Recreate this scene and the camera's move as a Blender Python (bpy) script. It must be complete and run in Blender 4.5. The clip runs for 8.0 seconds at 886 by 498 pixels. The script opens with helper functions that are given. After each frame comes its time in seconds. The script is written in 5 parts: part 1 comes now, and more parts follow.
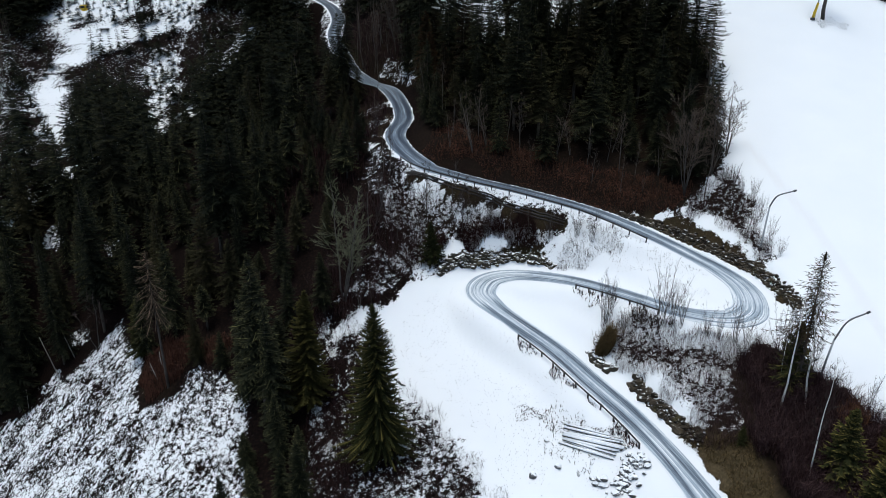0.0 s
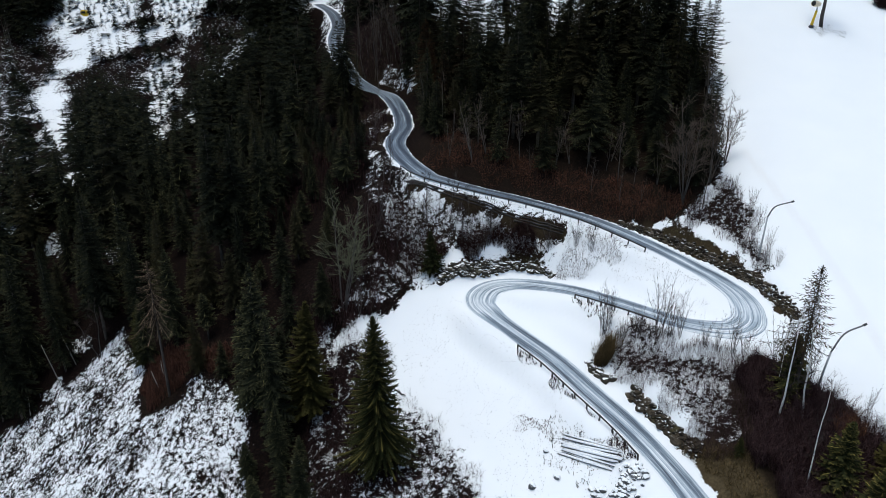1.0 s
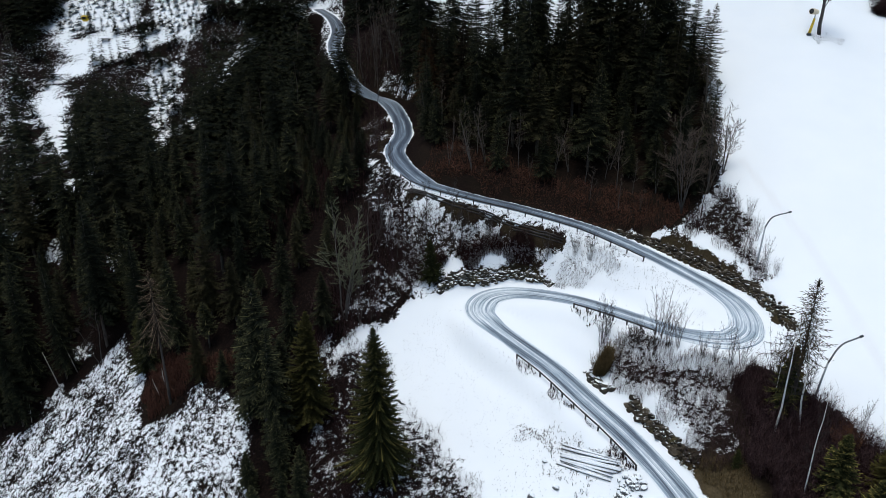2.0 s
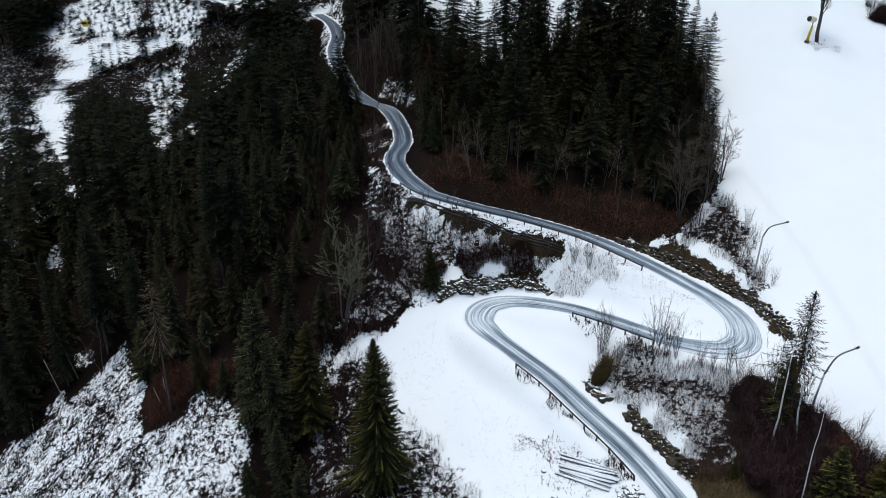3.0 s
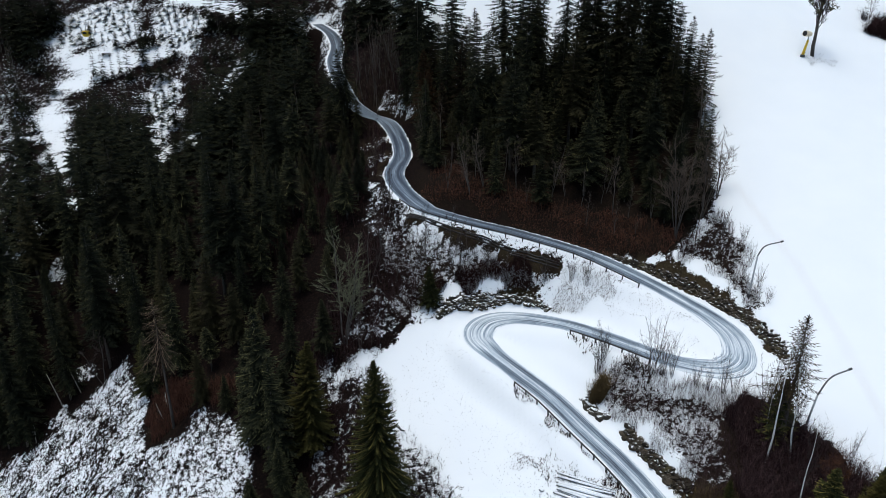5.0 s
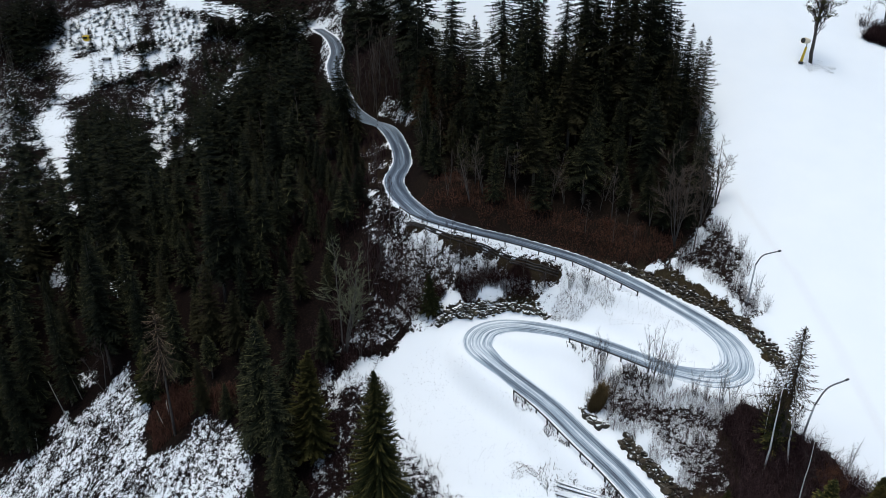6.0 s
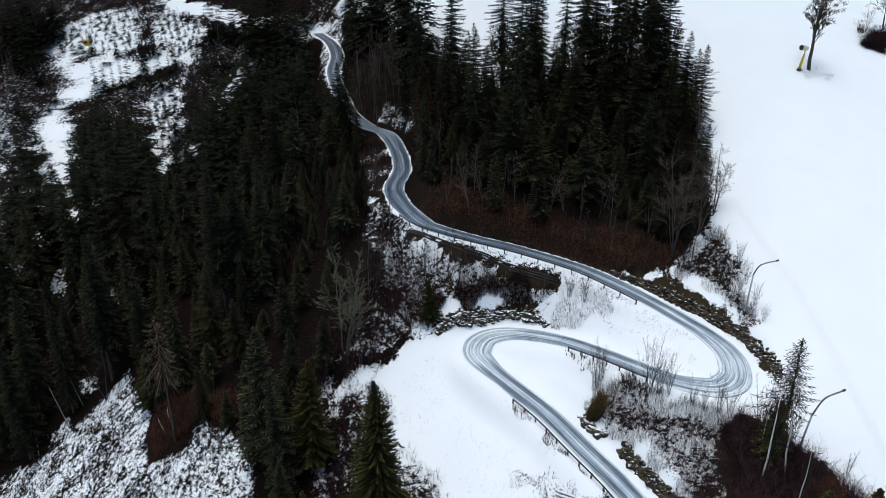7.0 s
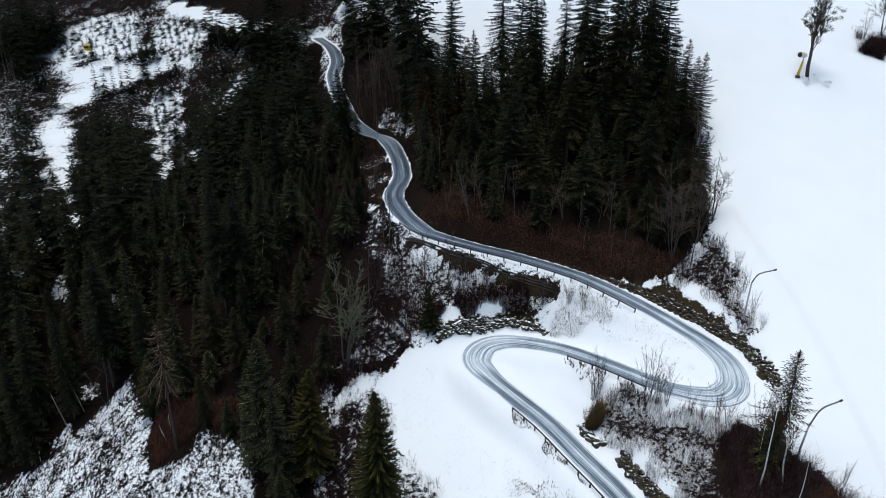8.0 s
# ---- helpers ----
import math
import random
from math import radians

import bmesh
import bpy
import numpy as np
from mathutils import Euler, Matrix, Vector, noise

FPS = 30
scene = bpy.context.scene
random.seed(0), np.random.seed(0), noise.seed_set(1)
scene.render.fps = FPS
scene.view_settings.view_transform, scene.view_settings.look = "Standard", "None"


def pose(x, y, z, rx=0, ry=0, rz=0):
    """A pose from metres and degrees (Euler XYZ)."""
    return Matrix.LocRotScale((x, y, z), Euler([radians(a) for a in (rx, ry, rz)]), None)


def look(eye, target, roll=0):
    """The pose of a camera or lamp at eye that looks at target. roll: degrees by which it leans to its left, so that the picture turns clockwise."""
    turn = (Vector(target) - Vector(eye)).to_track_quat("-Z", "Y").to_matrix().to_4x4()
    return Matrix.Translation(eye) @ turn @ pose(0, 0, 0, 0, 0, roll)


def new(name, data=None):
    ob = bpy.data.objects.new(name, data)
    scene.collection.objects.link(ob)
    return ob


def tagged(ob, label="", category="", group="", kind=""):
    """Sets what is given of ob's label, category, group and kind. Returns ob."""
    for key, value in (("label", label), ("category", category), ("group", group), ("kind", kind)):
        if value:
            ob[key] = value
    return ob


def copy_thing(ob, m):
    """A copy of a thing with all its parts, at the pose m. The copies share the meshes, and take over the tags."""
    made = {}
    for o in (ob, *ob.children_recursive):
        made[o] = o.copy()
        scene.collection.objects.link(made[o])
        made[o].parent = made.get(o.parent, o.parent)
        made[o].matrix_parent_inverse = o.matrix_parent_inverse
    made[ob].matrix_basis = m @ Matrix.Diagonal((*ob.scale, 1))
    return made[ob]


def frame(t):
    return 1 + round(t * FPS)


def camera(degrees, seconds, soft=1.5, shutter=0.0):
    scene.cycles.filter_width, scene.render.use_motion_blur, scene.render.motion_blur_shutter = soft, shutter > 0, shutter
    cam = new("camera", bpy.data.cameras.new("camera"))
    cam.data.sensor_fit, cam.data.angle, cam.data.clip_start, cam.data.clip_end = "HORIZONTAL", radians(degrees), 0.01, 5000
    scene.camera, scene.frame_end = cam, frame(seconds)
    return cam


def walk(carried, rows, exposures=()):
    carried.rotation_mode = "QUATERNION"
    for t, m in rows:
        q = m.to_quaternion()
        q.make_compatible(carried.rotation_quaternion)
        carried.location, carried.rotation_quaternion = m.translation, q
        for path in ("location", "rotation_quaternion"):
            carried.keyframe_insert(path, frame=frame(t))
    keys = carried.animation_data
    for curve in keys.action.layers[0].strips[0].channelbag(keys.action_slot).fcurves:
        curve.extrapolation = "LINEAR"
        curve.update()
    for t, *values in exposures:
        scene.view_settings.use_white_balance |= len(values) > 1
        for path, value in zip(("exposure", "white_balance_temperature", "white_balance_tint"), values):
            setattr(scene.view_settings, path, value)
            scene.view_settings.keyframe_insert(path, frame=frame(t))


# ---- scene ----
cam = camera(65.6, 8.0, soft=0.5)
METRES, EYE, TILT, LEAN, TURN = 11.0, 55.0, -22.4, 0.0, 0.0
ROWS = [
    (0.0, 0.0, 0.0, 0.0, -0.0, 0.0, -0.0),
    (0.5, 0.0003, -0.0243, 0.059, -0.0, 0.0, 0.01),
    (1.0, -0.0001, -0.0474, 0.1181, -0.01, -0.0, 0.01),
    (1.5, -0.0014, -0.0708, 0.176, -0.03, 0.0, 0.01),
    (3.0, -0.0021, -0.1447, 0.3502, -0.09, -0.01, 0.04),
    (3.5, -0.0022, -0.1712, 0.4061, -0.11, -0.02, 0.06),
    (4.0, -0.0029, -0.1958, 0.4633, -0.13, -0.02, 0.07),
    (4.5, -0.0029, -0.2202, 0.5216, -0.15, -0.03, 0.09),
    (6.0, -0.0064, -0.29, 0.6942, -0.21, -0.08, 0.11),
    (6.5, -0.0072, -0.3119, 0.7501, -0.22, -0.09, 0.1),
    (7.0, -0.0087, -0.3342, 0.8091, -0.25, -0.1, 0.1),
    (7.5, -0.01, -0.3576, 0.8658, -0.26, -0.12, 0.1),
    (8.0, -0.0098, -0.3803, 0.9245, -0.27, -0.13, 0.1),
]
walk(cam, [(t, pose(0, 0, EYE, TILT, LEAN, TURN) @ pose(METRES * x, METRES * y, METRES * z, 90 + pitch, roll, yaw)) for t, x, y, z, yaw, pitch, roll in ROWS], [(0.0, -0.08, 6220, 1), (8.0, -0.08, 6220, 1)])


# ---- world, sun, exposure ----
SUN_EL, SUN_AZ = 82.0, -100.0        # degrees; azimuth clockwise from ahead (+y)
world = bpy.data.worlds.new("winter_sky")
world.use_nodes = True
scene.world = world
_sky = world.node_tree.nodes.new("ShaderNodeTexSky")
_sky.sky_type, _sky.sun_disc = "NISHITA", False
_sky.sun_elevation, _sky.sun_rotation = radians(SUN_EL), radians(SUN_AZ)
_sky.air_density, _sky.dust_density, _sky.ozone_density = 1.0, 3.0, 1.0
_bg = world.node_tree.nodes["Background"]
_bg.inputs["Strength"].default_value = 0.15
world.node_tree.links.new(_sky.outputs["Color"], _bg.inputs["Color"])
sun_data = bpy.data.lights.new("sun", "SUN")
sun_data.energy, sun_data.angle, sun_data.color = 1.5, radians(40), (1.0, 0.965, 0.92)
sun = new("sun", sun_data)
sun.matrix_world = look((0, 0, 200), Vector((0, 0, 200)) - Vector((math.sin(radians(SUN_AZ)) * math.cos(radians(SUN_EL)), math.cos(radians(SUN_AZ)) * math.cos(radians(SUN_EL)), math.sin(radians(SUN_EL)))))


# ---- materials ----
class Nodes:
    """A small builder for node materials."""

    def __init__(self, name, roughness=0.8, metallic=0.0, specular=0.3):
        self.mat = bpy.data.materials.new(name)
        self.mat.use_nodes = True
        self.tree = self.mat.node_tree
        self.bsdf = self.tree.nodes["Principled BSDF"]
        self.bsdf.inputs["Roughness"].default_value = roughness
        self.bsdf.inputs["Metallic"].default_value = metallic
        self.bsdf.inputs["Specular IOR Level"].default_value = specular
        self.co = self.add("ShaderNodeTexCoord").outputs["Object"]

    def add(self, kind):
        return self.tree.nodes.new(kind)

    def link(self, a, b):
        self.tree.links.new(a, b)

    def set(self, name, value):
        if isinstance(value, bpy.types.NodeSocket):
            self.link(value, self.bsdf.inputs[name])
        else:
            self.bsdf.inputs[name].default_value = value

    def world_co(self):
        return self.add("ShaderNodeNewGeometry").outputs["Position"]

    def stretch(self, co, scale):
        n = self.add("ShaderNodeMapping")
        n.inputs["Scale"].default_value = scale
        self.link(co, n.inputs["Vector"])
        return n.outputs["Vector"]

    def noise(self, scale, detail=4.0, rough=0.6, co=None):
        n = self.add("ShaderNodeTexNoise")
        n.inputs["Scale"].default_value, n.inputs["Detail"].default_value, n.inputs["Roughness"].default_value = scale, detail, rough
        self.link(co or self.co, n.inputs["Vector"])
        return n.outputs["Fac"]

    def ramp(self, fac, stops):
        n = self.add("ShaderNodeValToRGB")
        e = n.color_ramp.elements
        while len(e) < len(stops):
            e.new(0.5)
        for el, (p, c) in zip(e, stops):
            el.position = p
            el.color = (*c, 1) if isinstance(c, tuple) else (c, c, c, 1)
        self.link(fac, n.inputs["Fac"])
        return n.outputs["Color"]

    def mix(self, fac, a, b, mode="MIX"):
        n = self.add("ShaderNodeMix")
        n.data_type, n.blend_type = "RGBA", mode
        for sock, v in ((n.inputs[0], fac), (n.inputs[6], a), (n.inputs[7], b)):
            if isinstance(v, bpy.types.NodeSocket):
                self.link(v, sock)
            else:
                sock.default_value = (*v, 1) if isinstance(v, tuple) else v
        return n.outputs[2]

    def math(self, op, a, b=0.0, c=0.0, clamp=False):
        n = self.add("ShaderNodeMath")
        n.operation, n.use_clamp = op, clamp
        for sock, v in zip(n.inputs, (a, b, c)):
            if isinstance(v, bpy.types.NodeSocket):
                self.link(v, sock)
            else:
                sock.default_value = v
        return n.outputs[0]

    def step(self, v, lo, hi):
        n = self.add("ShaderNodeMapRange")
        n.interpolation_type = "SMOOTHSTEP"
        self.link(v, n.inputs["Value"])
        n.inputs["From Min"].default_value, n.inputs["From Max"].default_value = lo, hi
        return n.outputs["Result"]

    def attr(self, name):
        n = self.add("ShaderNodeAttribute")
        n.attribute_name = name
        return n.outputs["Fac"]

    def rand(self):
        return self.add("ShaderNodeObjectInfo").outputs["Random"]

    def island(self):
        return self.add("ShaderNodeNewGeometry").outputs["Random Per Island"]

    def bump(self, height, strength=0.4, dist=0.05):
        n = self.add("ShaderNodeBump")
        n.inputs["Strength"].default_value, n.inputs["Distance"].default_value = strength, dist
        self.link(height, n.inputs["Height"])
        self.link(n.outputs["Normal"], self.bsdf.inputs["Normal"])


SNOW = (0.86, 0.88, 0.91)


def ground_material():
    """Snow of varying cover over leaf litter and dry grass; the cover is an attribute of the sheet."""
    k = Nodes("snowy_ground", 0.9, specular=0.03)
    p = k.world_co()
    cover = k.attr("cover")
    grass = k.attr("grass")
    n = k.math("ADD", k.math("MULTIPLY", k.noise(0.35, 3, 0.55, p), 0.16), k.math("ADD", k.math("MULTIPLY", k.noise(1.6, 5, 0.7, p), 0.47), k.math("MULTIPLY", k.noise(6.0, 4, 0.8, p), 0.37)))
    gap = k.math("SUBTRACT", k.math("MULTIPLY_ADD", cover, 0.56, 0.22), n)
    snow = k.step(gap, -0.008, 0.02)
    # brown litter kept near black: the woods' shade is put into its colour
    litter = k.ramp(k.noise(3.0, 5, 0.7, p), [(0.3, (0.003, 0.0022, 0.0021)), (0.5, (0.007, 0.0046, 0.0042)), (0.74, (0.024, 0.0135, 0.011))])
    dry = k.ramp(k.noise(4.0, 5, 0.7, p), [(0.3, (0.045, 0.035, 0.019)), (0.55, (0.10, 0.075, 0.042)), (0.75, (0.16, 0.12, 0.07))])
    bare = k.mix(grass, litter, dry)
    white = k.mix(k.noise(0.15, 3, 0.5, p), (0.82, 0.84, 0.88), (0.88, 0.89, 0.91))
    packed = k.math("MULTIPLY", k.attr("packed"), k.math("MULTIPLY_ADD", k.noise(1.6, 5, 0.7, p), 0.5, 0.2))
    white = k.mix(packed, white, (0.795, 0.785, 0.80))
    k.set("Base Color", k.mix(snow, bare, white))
    k.bump(k.math("ADD", k.math("MULTIPLY", snow, 0.35), k.math("MULTIPLY", k.noise(1.6, 6, 0.65, p), k.math("MULTIPLY_ADD", cover, -0.62, 0.7))), 0.35, 0.25)
    return k.mat


def road_material():
    """Wet asphalt under driven slush: streaks run along the road (U across in metres, V along)."""
    k = Nodes("slushy_asphalt", 0.42, specular=0.4)
    uv = k.add("ShaderNodeUVMap").outputs["UV"]
    sep = k.add("ShaderNodeSeparateXYZ")
    k.link(uv, sep.inputs[0])
    u = sep.outputs["X"]
    streak = k.noise(1.0, 4, 0.6, k.stretch(uv, (4.2, 0.07, 1)))
    fine = k.noise(1.0, 4, 0.7, k.stretch(uv, (13, 0.16, 1)))
    blot = k.noise(0.25, 4, 0.65, k.world_co())
    # two wheel tracks about 0.8 m either side of the middle
    off = k.math("ABSOLUTE", k.math("SUBTRACT", k.math("ABSOLUTE", u), 0.82))
    track = k.math("SUBTRACT", 1.0, k.step(off, 0.12, 0.62))
    edge = k.step(k.math("ADD", k.math("ABSOLUTE", u), k.math("MULTIPLY", k.math("SUBTRACT", fine, 0.5), 0.5)), 1.42, 1.66)
    wet, calm = k.attr("wet"), k.attr("straight")
    slush = k.math("MULTIPLY_ADD", k.math("SUBTRACT", streak, 0.5), 1.7, 0.71)
    slush = k.math("ADD", slush, k.math("MULTIPLY", k.math("SUBTRACT", fine, 0.5), 1.4))
    slush = k.math("ADD", slush, k.math("MULTIPLY", k.math("SUBTRACT", blot, 0.5), 0.35))
    slush = k.math("SUBTRACT", slush, k.math("MULTIPLY", k.math("MULTIPLY", track, calm), 0.46))
    slush = k.math("SUBTRACT", slush, k.math("MULTIPLY", wet, 0.36))
    slush = k.math("ADD", slush, k.math("MULTIPLY", edge, 0.55))
    col = k.ramp(slush, [(0.10, (0.045, 0.056, 0.080)), (0.40, (0.152, 0.192, 0.243)), (0.66, (0.37, 0.435, 0.505)), (0.95, (0.82, 0.84, 0.87))])
    k.set("Base Color", col)
    k.set("Roughness", k.ramp(slush, [(0.1, 0.4), (0.9, 0.8)]))
    k.bump(slush, 0.4, 0.05)
    return k.mat


def bark_material(name, dark, light, scale=3.0):
    k = Nodes(name, 0.95, specular=0.04)
    f = k.noise(scale, 5, 0.7, k.stretch(k.co, (1, 1, 0.25)))
    col = k.ramp(f, [(0.3, dark), (0.7, light)])
    col = k.mix(k.math("MULTIPLY", k.rand(), 0.4), col, tuple(c * 0.55 for c in dark))
    k.set("Base Color", col)
    k.bump(f, 0.5, 0.03)
    return k.mat


def needle_material(name, dark, mid, tip):
    """Needles: inner shade and tip light put into the colour, dark inside, paler and more olive towards the young
    branch tips; every tree a little different.
    """
    k = Nodes(name, 0.85, specular=0.04)
    tip_light = k.attr("tip")
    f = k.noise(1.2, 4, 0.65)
    col = k.mix(k.math("MULTIPLY", k.math("POWER", tip_light, 2.0), 1.0, clamp=True), k.mix(f, dark, mid), tip)
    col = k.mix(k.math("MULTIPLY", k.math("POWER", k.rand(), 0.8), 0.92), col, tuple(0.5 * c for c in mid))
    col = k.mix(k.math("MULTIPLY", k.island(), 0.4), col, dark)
    # here and there a tree is browner than its neighbours
    col = k.mix(k.math("MULTIPLY", k.step(k.math("FRACT", k.math("MULTIPLY", k.rand(), 7.3)), 0.72, 0.9), 0.5), col, (2.2 * mid[0], 1.5 * mid[1], 1.1 * mid[2]))
    k.set("Base Color", col)
    return k.mat


def twig_material(name, a, b):
    k = Nodes(name, 0.95, specular=0.03)
    col = k.mix(k.island(), a, b)
    col = k.mix(k.math("MULTIPLY", k.noise(0.35, 3, 0.6, k.world_co()), 0.8), col, tuple(0.6 * c for c in a))
    k.set("Base Color", col)
    return k.mat


def stone_material(name, dark, light, snow_from):
    """Rough rock with lichen and with snow lying on what faces up."""
    k = Nodes(name, 0.9, specular=0.2)
    p = k.world_co()
    f = k.noise(2.2, 6, 0.7, p)
    col = k.ramp(f, [(0.3, dark), (0.7, light)])
    col = k.mix(k.rand(), col, tuple(0.6 * c for c in dark))
    col = k.mix(k.step(k.noise(1.1, 4, 0.6, p), 0.55, 0.7), col, (0.065, 0.055, 0.025))
    sep = k.add("ShaderNodeSeparateXYZ")
    k.link(k.add("ShaderNodeNewGeometry").outputs["Normal"], sep.inputs[0])
    up = k.math("ADD", sep.outputs["Z"], k.math("MULTIPLY", k.noise(3.0, 4, 0.6, p), 0.5))
    k.set("Base Color", k.mix(k.step(up, snow_from, snow_from + 0.12), col, SNOW))
    k.bump(f, 0.6, 0.06)
    return k.mat


def plain_material(name, a, b, rough=0.5, metallic=0.0, scale=6.0):
    k = Nodes(name, rough, metallic)
    f = k.noise(scale, 5, 0.65)
    k.set("Base Color", k.mix(f, a, b))
    k.bump(f, 0.25, 0.01)
    return k.mat


M_GROUND = ground_material()
M_ROAD = road_material()
M_BARK = bark_material("spruce_bark", (0.035, 0.03, 0.027), (0.125, 0.108, 0.096))
M_GREYBARK = bark_material("grey_bark", (0.04, 0.036, 0.034), (0.14, 0.125, 0.115))
M_PALEBARK = bark_material("pale_grey_bark", (0.055, 0.048, 0.043), (0.17, 0.15, 0.135))
M_DEADWOOD = bark_material("barkless_deadwood", (0.22, 0.20, 0.18), (0.48, 0.45, 0.41))
M_TWIGPALE = twig_material("pale_bare_twigs", (0.055, 0.042, 0.034), (0.15, 0.117, 0.095))
M_BIRCHBARK = bark_material("birch_bark", (0.5, 0.47, 0.44), (0.93, 0.9, 0.86), 2.4)
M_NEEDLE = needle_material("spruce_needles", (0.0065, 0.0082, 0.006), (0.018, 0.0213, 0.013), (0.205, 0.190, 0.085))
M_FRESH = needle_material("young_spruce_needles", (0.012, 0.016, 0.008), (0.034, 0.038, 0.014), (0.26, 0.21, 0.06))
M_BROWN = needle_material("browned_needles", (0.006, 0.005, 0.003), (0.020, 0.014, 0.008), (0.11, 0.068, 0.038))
M_TWIG = twig_material("bare_twigs", (0.032, 0.025, 0.023), (0.085, 0.068, 0.062))
M_TWIGDARK = twig_material("dark_thicket_twigs", (0.018, 0.010, 0.011), (0.072, 0.040, 0.040))
M_TWIGMOSS = twig_material("mossy_twigs", (0.09, 0.093, 0.06), (0.24, 0.24, 0.16))
M_DRYGRASS = twig_material("dry_grass_blades", (0.075, 0.054, 0.026), (0.18, 0.125, 0.06))
M_STONE = stone_material("wall_stone", (0.030, 0.026, 0.020), (0.15, 0.13, 0.10), 1.10)
M_MOSSSTONE = stone_material("mossy_wall_stone", (0.022, 0.017, 0.012), (0.12, 0.095, 0.068), 1.2)
M_BOULDER = stone_material("boulder_stone", (0.07, 0.072, 0.076), (0.22, 0.225, 0.235), 0.8)
M_RAIL = plain_material("weathered_rail_wood", (0.02, 0.018, 0.017), (0.065, 0.058, 0.054), 0.8)
M_STEEL = plain_material("galvanised_steel", (0.32, 0.34, 0.36), (0.46, 0.48, 0.50), 0.5, 0.3)
M_DARKSTEEL = plain_material("dark_steel", (0.04, 0.042, 0.045), (0.09, 0.092, 0.1), 0.5, 0.4)
M_LANCE = plain_material("weathered_lance_steel", (0.09, 0.095, 0.10), (0.19, 0.195, 0.205), 0.6, 0.2)
M_YELLOW = plain_material("yellow_paint", (0.62, 0.40, 0.02), (0.72, 0.50, 0.04), 0.45)
M_WOOD = plain_material("sawn_log_wood", (0.035, 0.028, 0.022), (0.11, 0.085, 0.06), 0.85)
M_SNOW = plain_material("lying_snow", (0.82, 0.84, 0.88), (0.88, 0.89, 0.91), 0.8, 0.0, 2.0)
M_WEED = twig_material("dead_weeds", (0.035, 0.03, 0.022), (0.09, 0.075, 0.05))


# ---- builders ----
def mesh(name, verts, faces, mats, smooth=False, index=None):
    me = bpy.data.meshes.new(name)
    me.from_pydata(verts, [], faces)
    for m in mats:
        me.materials.append(m)
    if smooth:
        me.polygons.foreach_set("use_smooth", [True] * len(me.polygons))
    if index is not None:
        me.polygons.foreach_set("material_index", index)
    me.update()
    return me


def child(name, me, parent, label=""):
    """One mesh object under a thing or a part."""
    ob = new(name, me)
    ob.parent = parent
    return tagged(ob, label)


class Soup:
    """Loose faces gathered into one mesh, with a value a vertex (the nearness to a branch tip)."""

    def __init__(self):
        self.v, self.f, self.tip = [], [], []

    def quad(self, a, b, c, d, t0=0.0, t1=0.0):
        i = len(self.v)
        self.v += [a, b, c, d]
        self.tip += [t0, t0, t1, t1]
        self.f.append((i, i + 1, i + 2, i + 3))

    def tri(self, a, b, c, t0=0.0, t1=0.0):
        i = len(self.v)
        self.v += [a, b, c]
        self.tip += [t0, t0, t1]
        self.f.append((i, i + 1, i + 2))

    def tube(self, pts, radii, sides=5, cap=True):
        rings = []
        n = len(pts)
        for i, (p, r) in enumerate(zip(pts, radii)):
            d = (Vector(pts[min(i + 1, n - 1)]) - Vector(pts[max(i - 1, 0)])).normalized()
            side = d.cross(Vector((0.31, 0.95, 0.05))).normalized()
            up = side.cross(d)
            base = len(self.v)
            for s in range(sides):
                a = 2 * math.pi * s / sides
                self.v.append(tuple(Vector(p) + (side * math.cos(a) + up * math.sin(a)) * r))
                self.tip.append(i / (n - 1))
            rings.append(base)
        for a, b in zip(rings, rings[1:]):
            for s in range(sides):
                t = (s + 1) % sides
                self.f.append((a + s, a + t, b + t, b + s))
        if cap:
            self.f.append(tuple(rings[-1] + s for s in range(sides)))
            self.f.append(tuple(rings[0] + s for s in reversed(range(sides))))

    def mesh(self, name, mat, smooth=False):
        me = mesh(name, self.v, self.f, [mat], smooth)
        a = me.attributes.new("tip", "FLOAT", "POINT")
        a.data.foreach_set("value", self.tip)
        return me


def box_into(s, m, size):
    x, y, z = (c / 2 for c in size)
    i = len(s.v)
    for sx, sy, sz in ((-1, -1, -1), (1, -1, -1), (1, 1, -1), (-1, 1, -1), (-1, -1, 1), (1, -1, 1), (1, 1, 1), (-1, 1, 1)):
        s.v.append(tuple(m @ Vector((sx * x, sy * y, sz * z))))
        s.tip.append(0)
    for f in ((3, 2, 1, 0), (4, 5, 6, 7), (0, 1, 5, 4), (1, 2, 6, 5), (2, 3, 7, 6), (3, 0, 4, 7)):
        s.f.append(tuple(i + c for c in f))


# ---- the lie of the land ----
# a mountainside that climbs away from the valley floor, with swells 30 m wide on it
SWELL_X, SWELL_Y, SWELL_R = (-110, -75, -40, -8, 24, 60), (50, 80, 110, 140, 180), 30.0
SWELLS = (
    (-14.9, 2.8, -4.2, 4.4, 14.5, 2.9),
    (-16.9, -10.7, 3.8, -7.0, -8.4, 11.4),
    (1.6, -2.1, 1.4, 22.8, 2.3, 4.5),
    (-3.1, 6.6, -7.4, -1.3, -5.7, 8.5),
    (-6.2, -1.5, -10.3, 7.4, 19.7, 6.5),
)
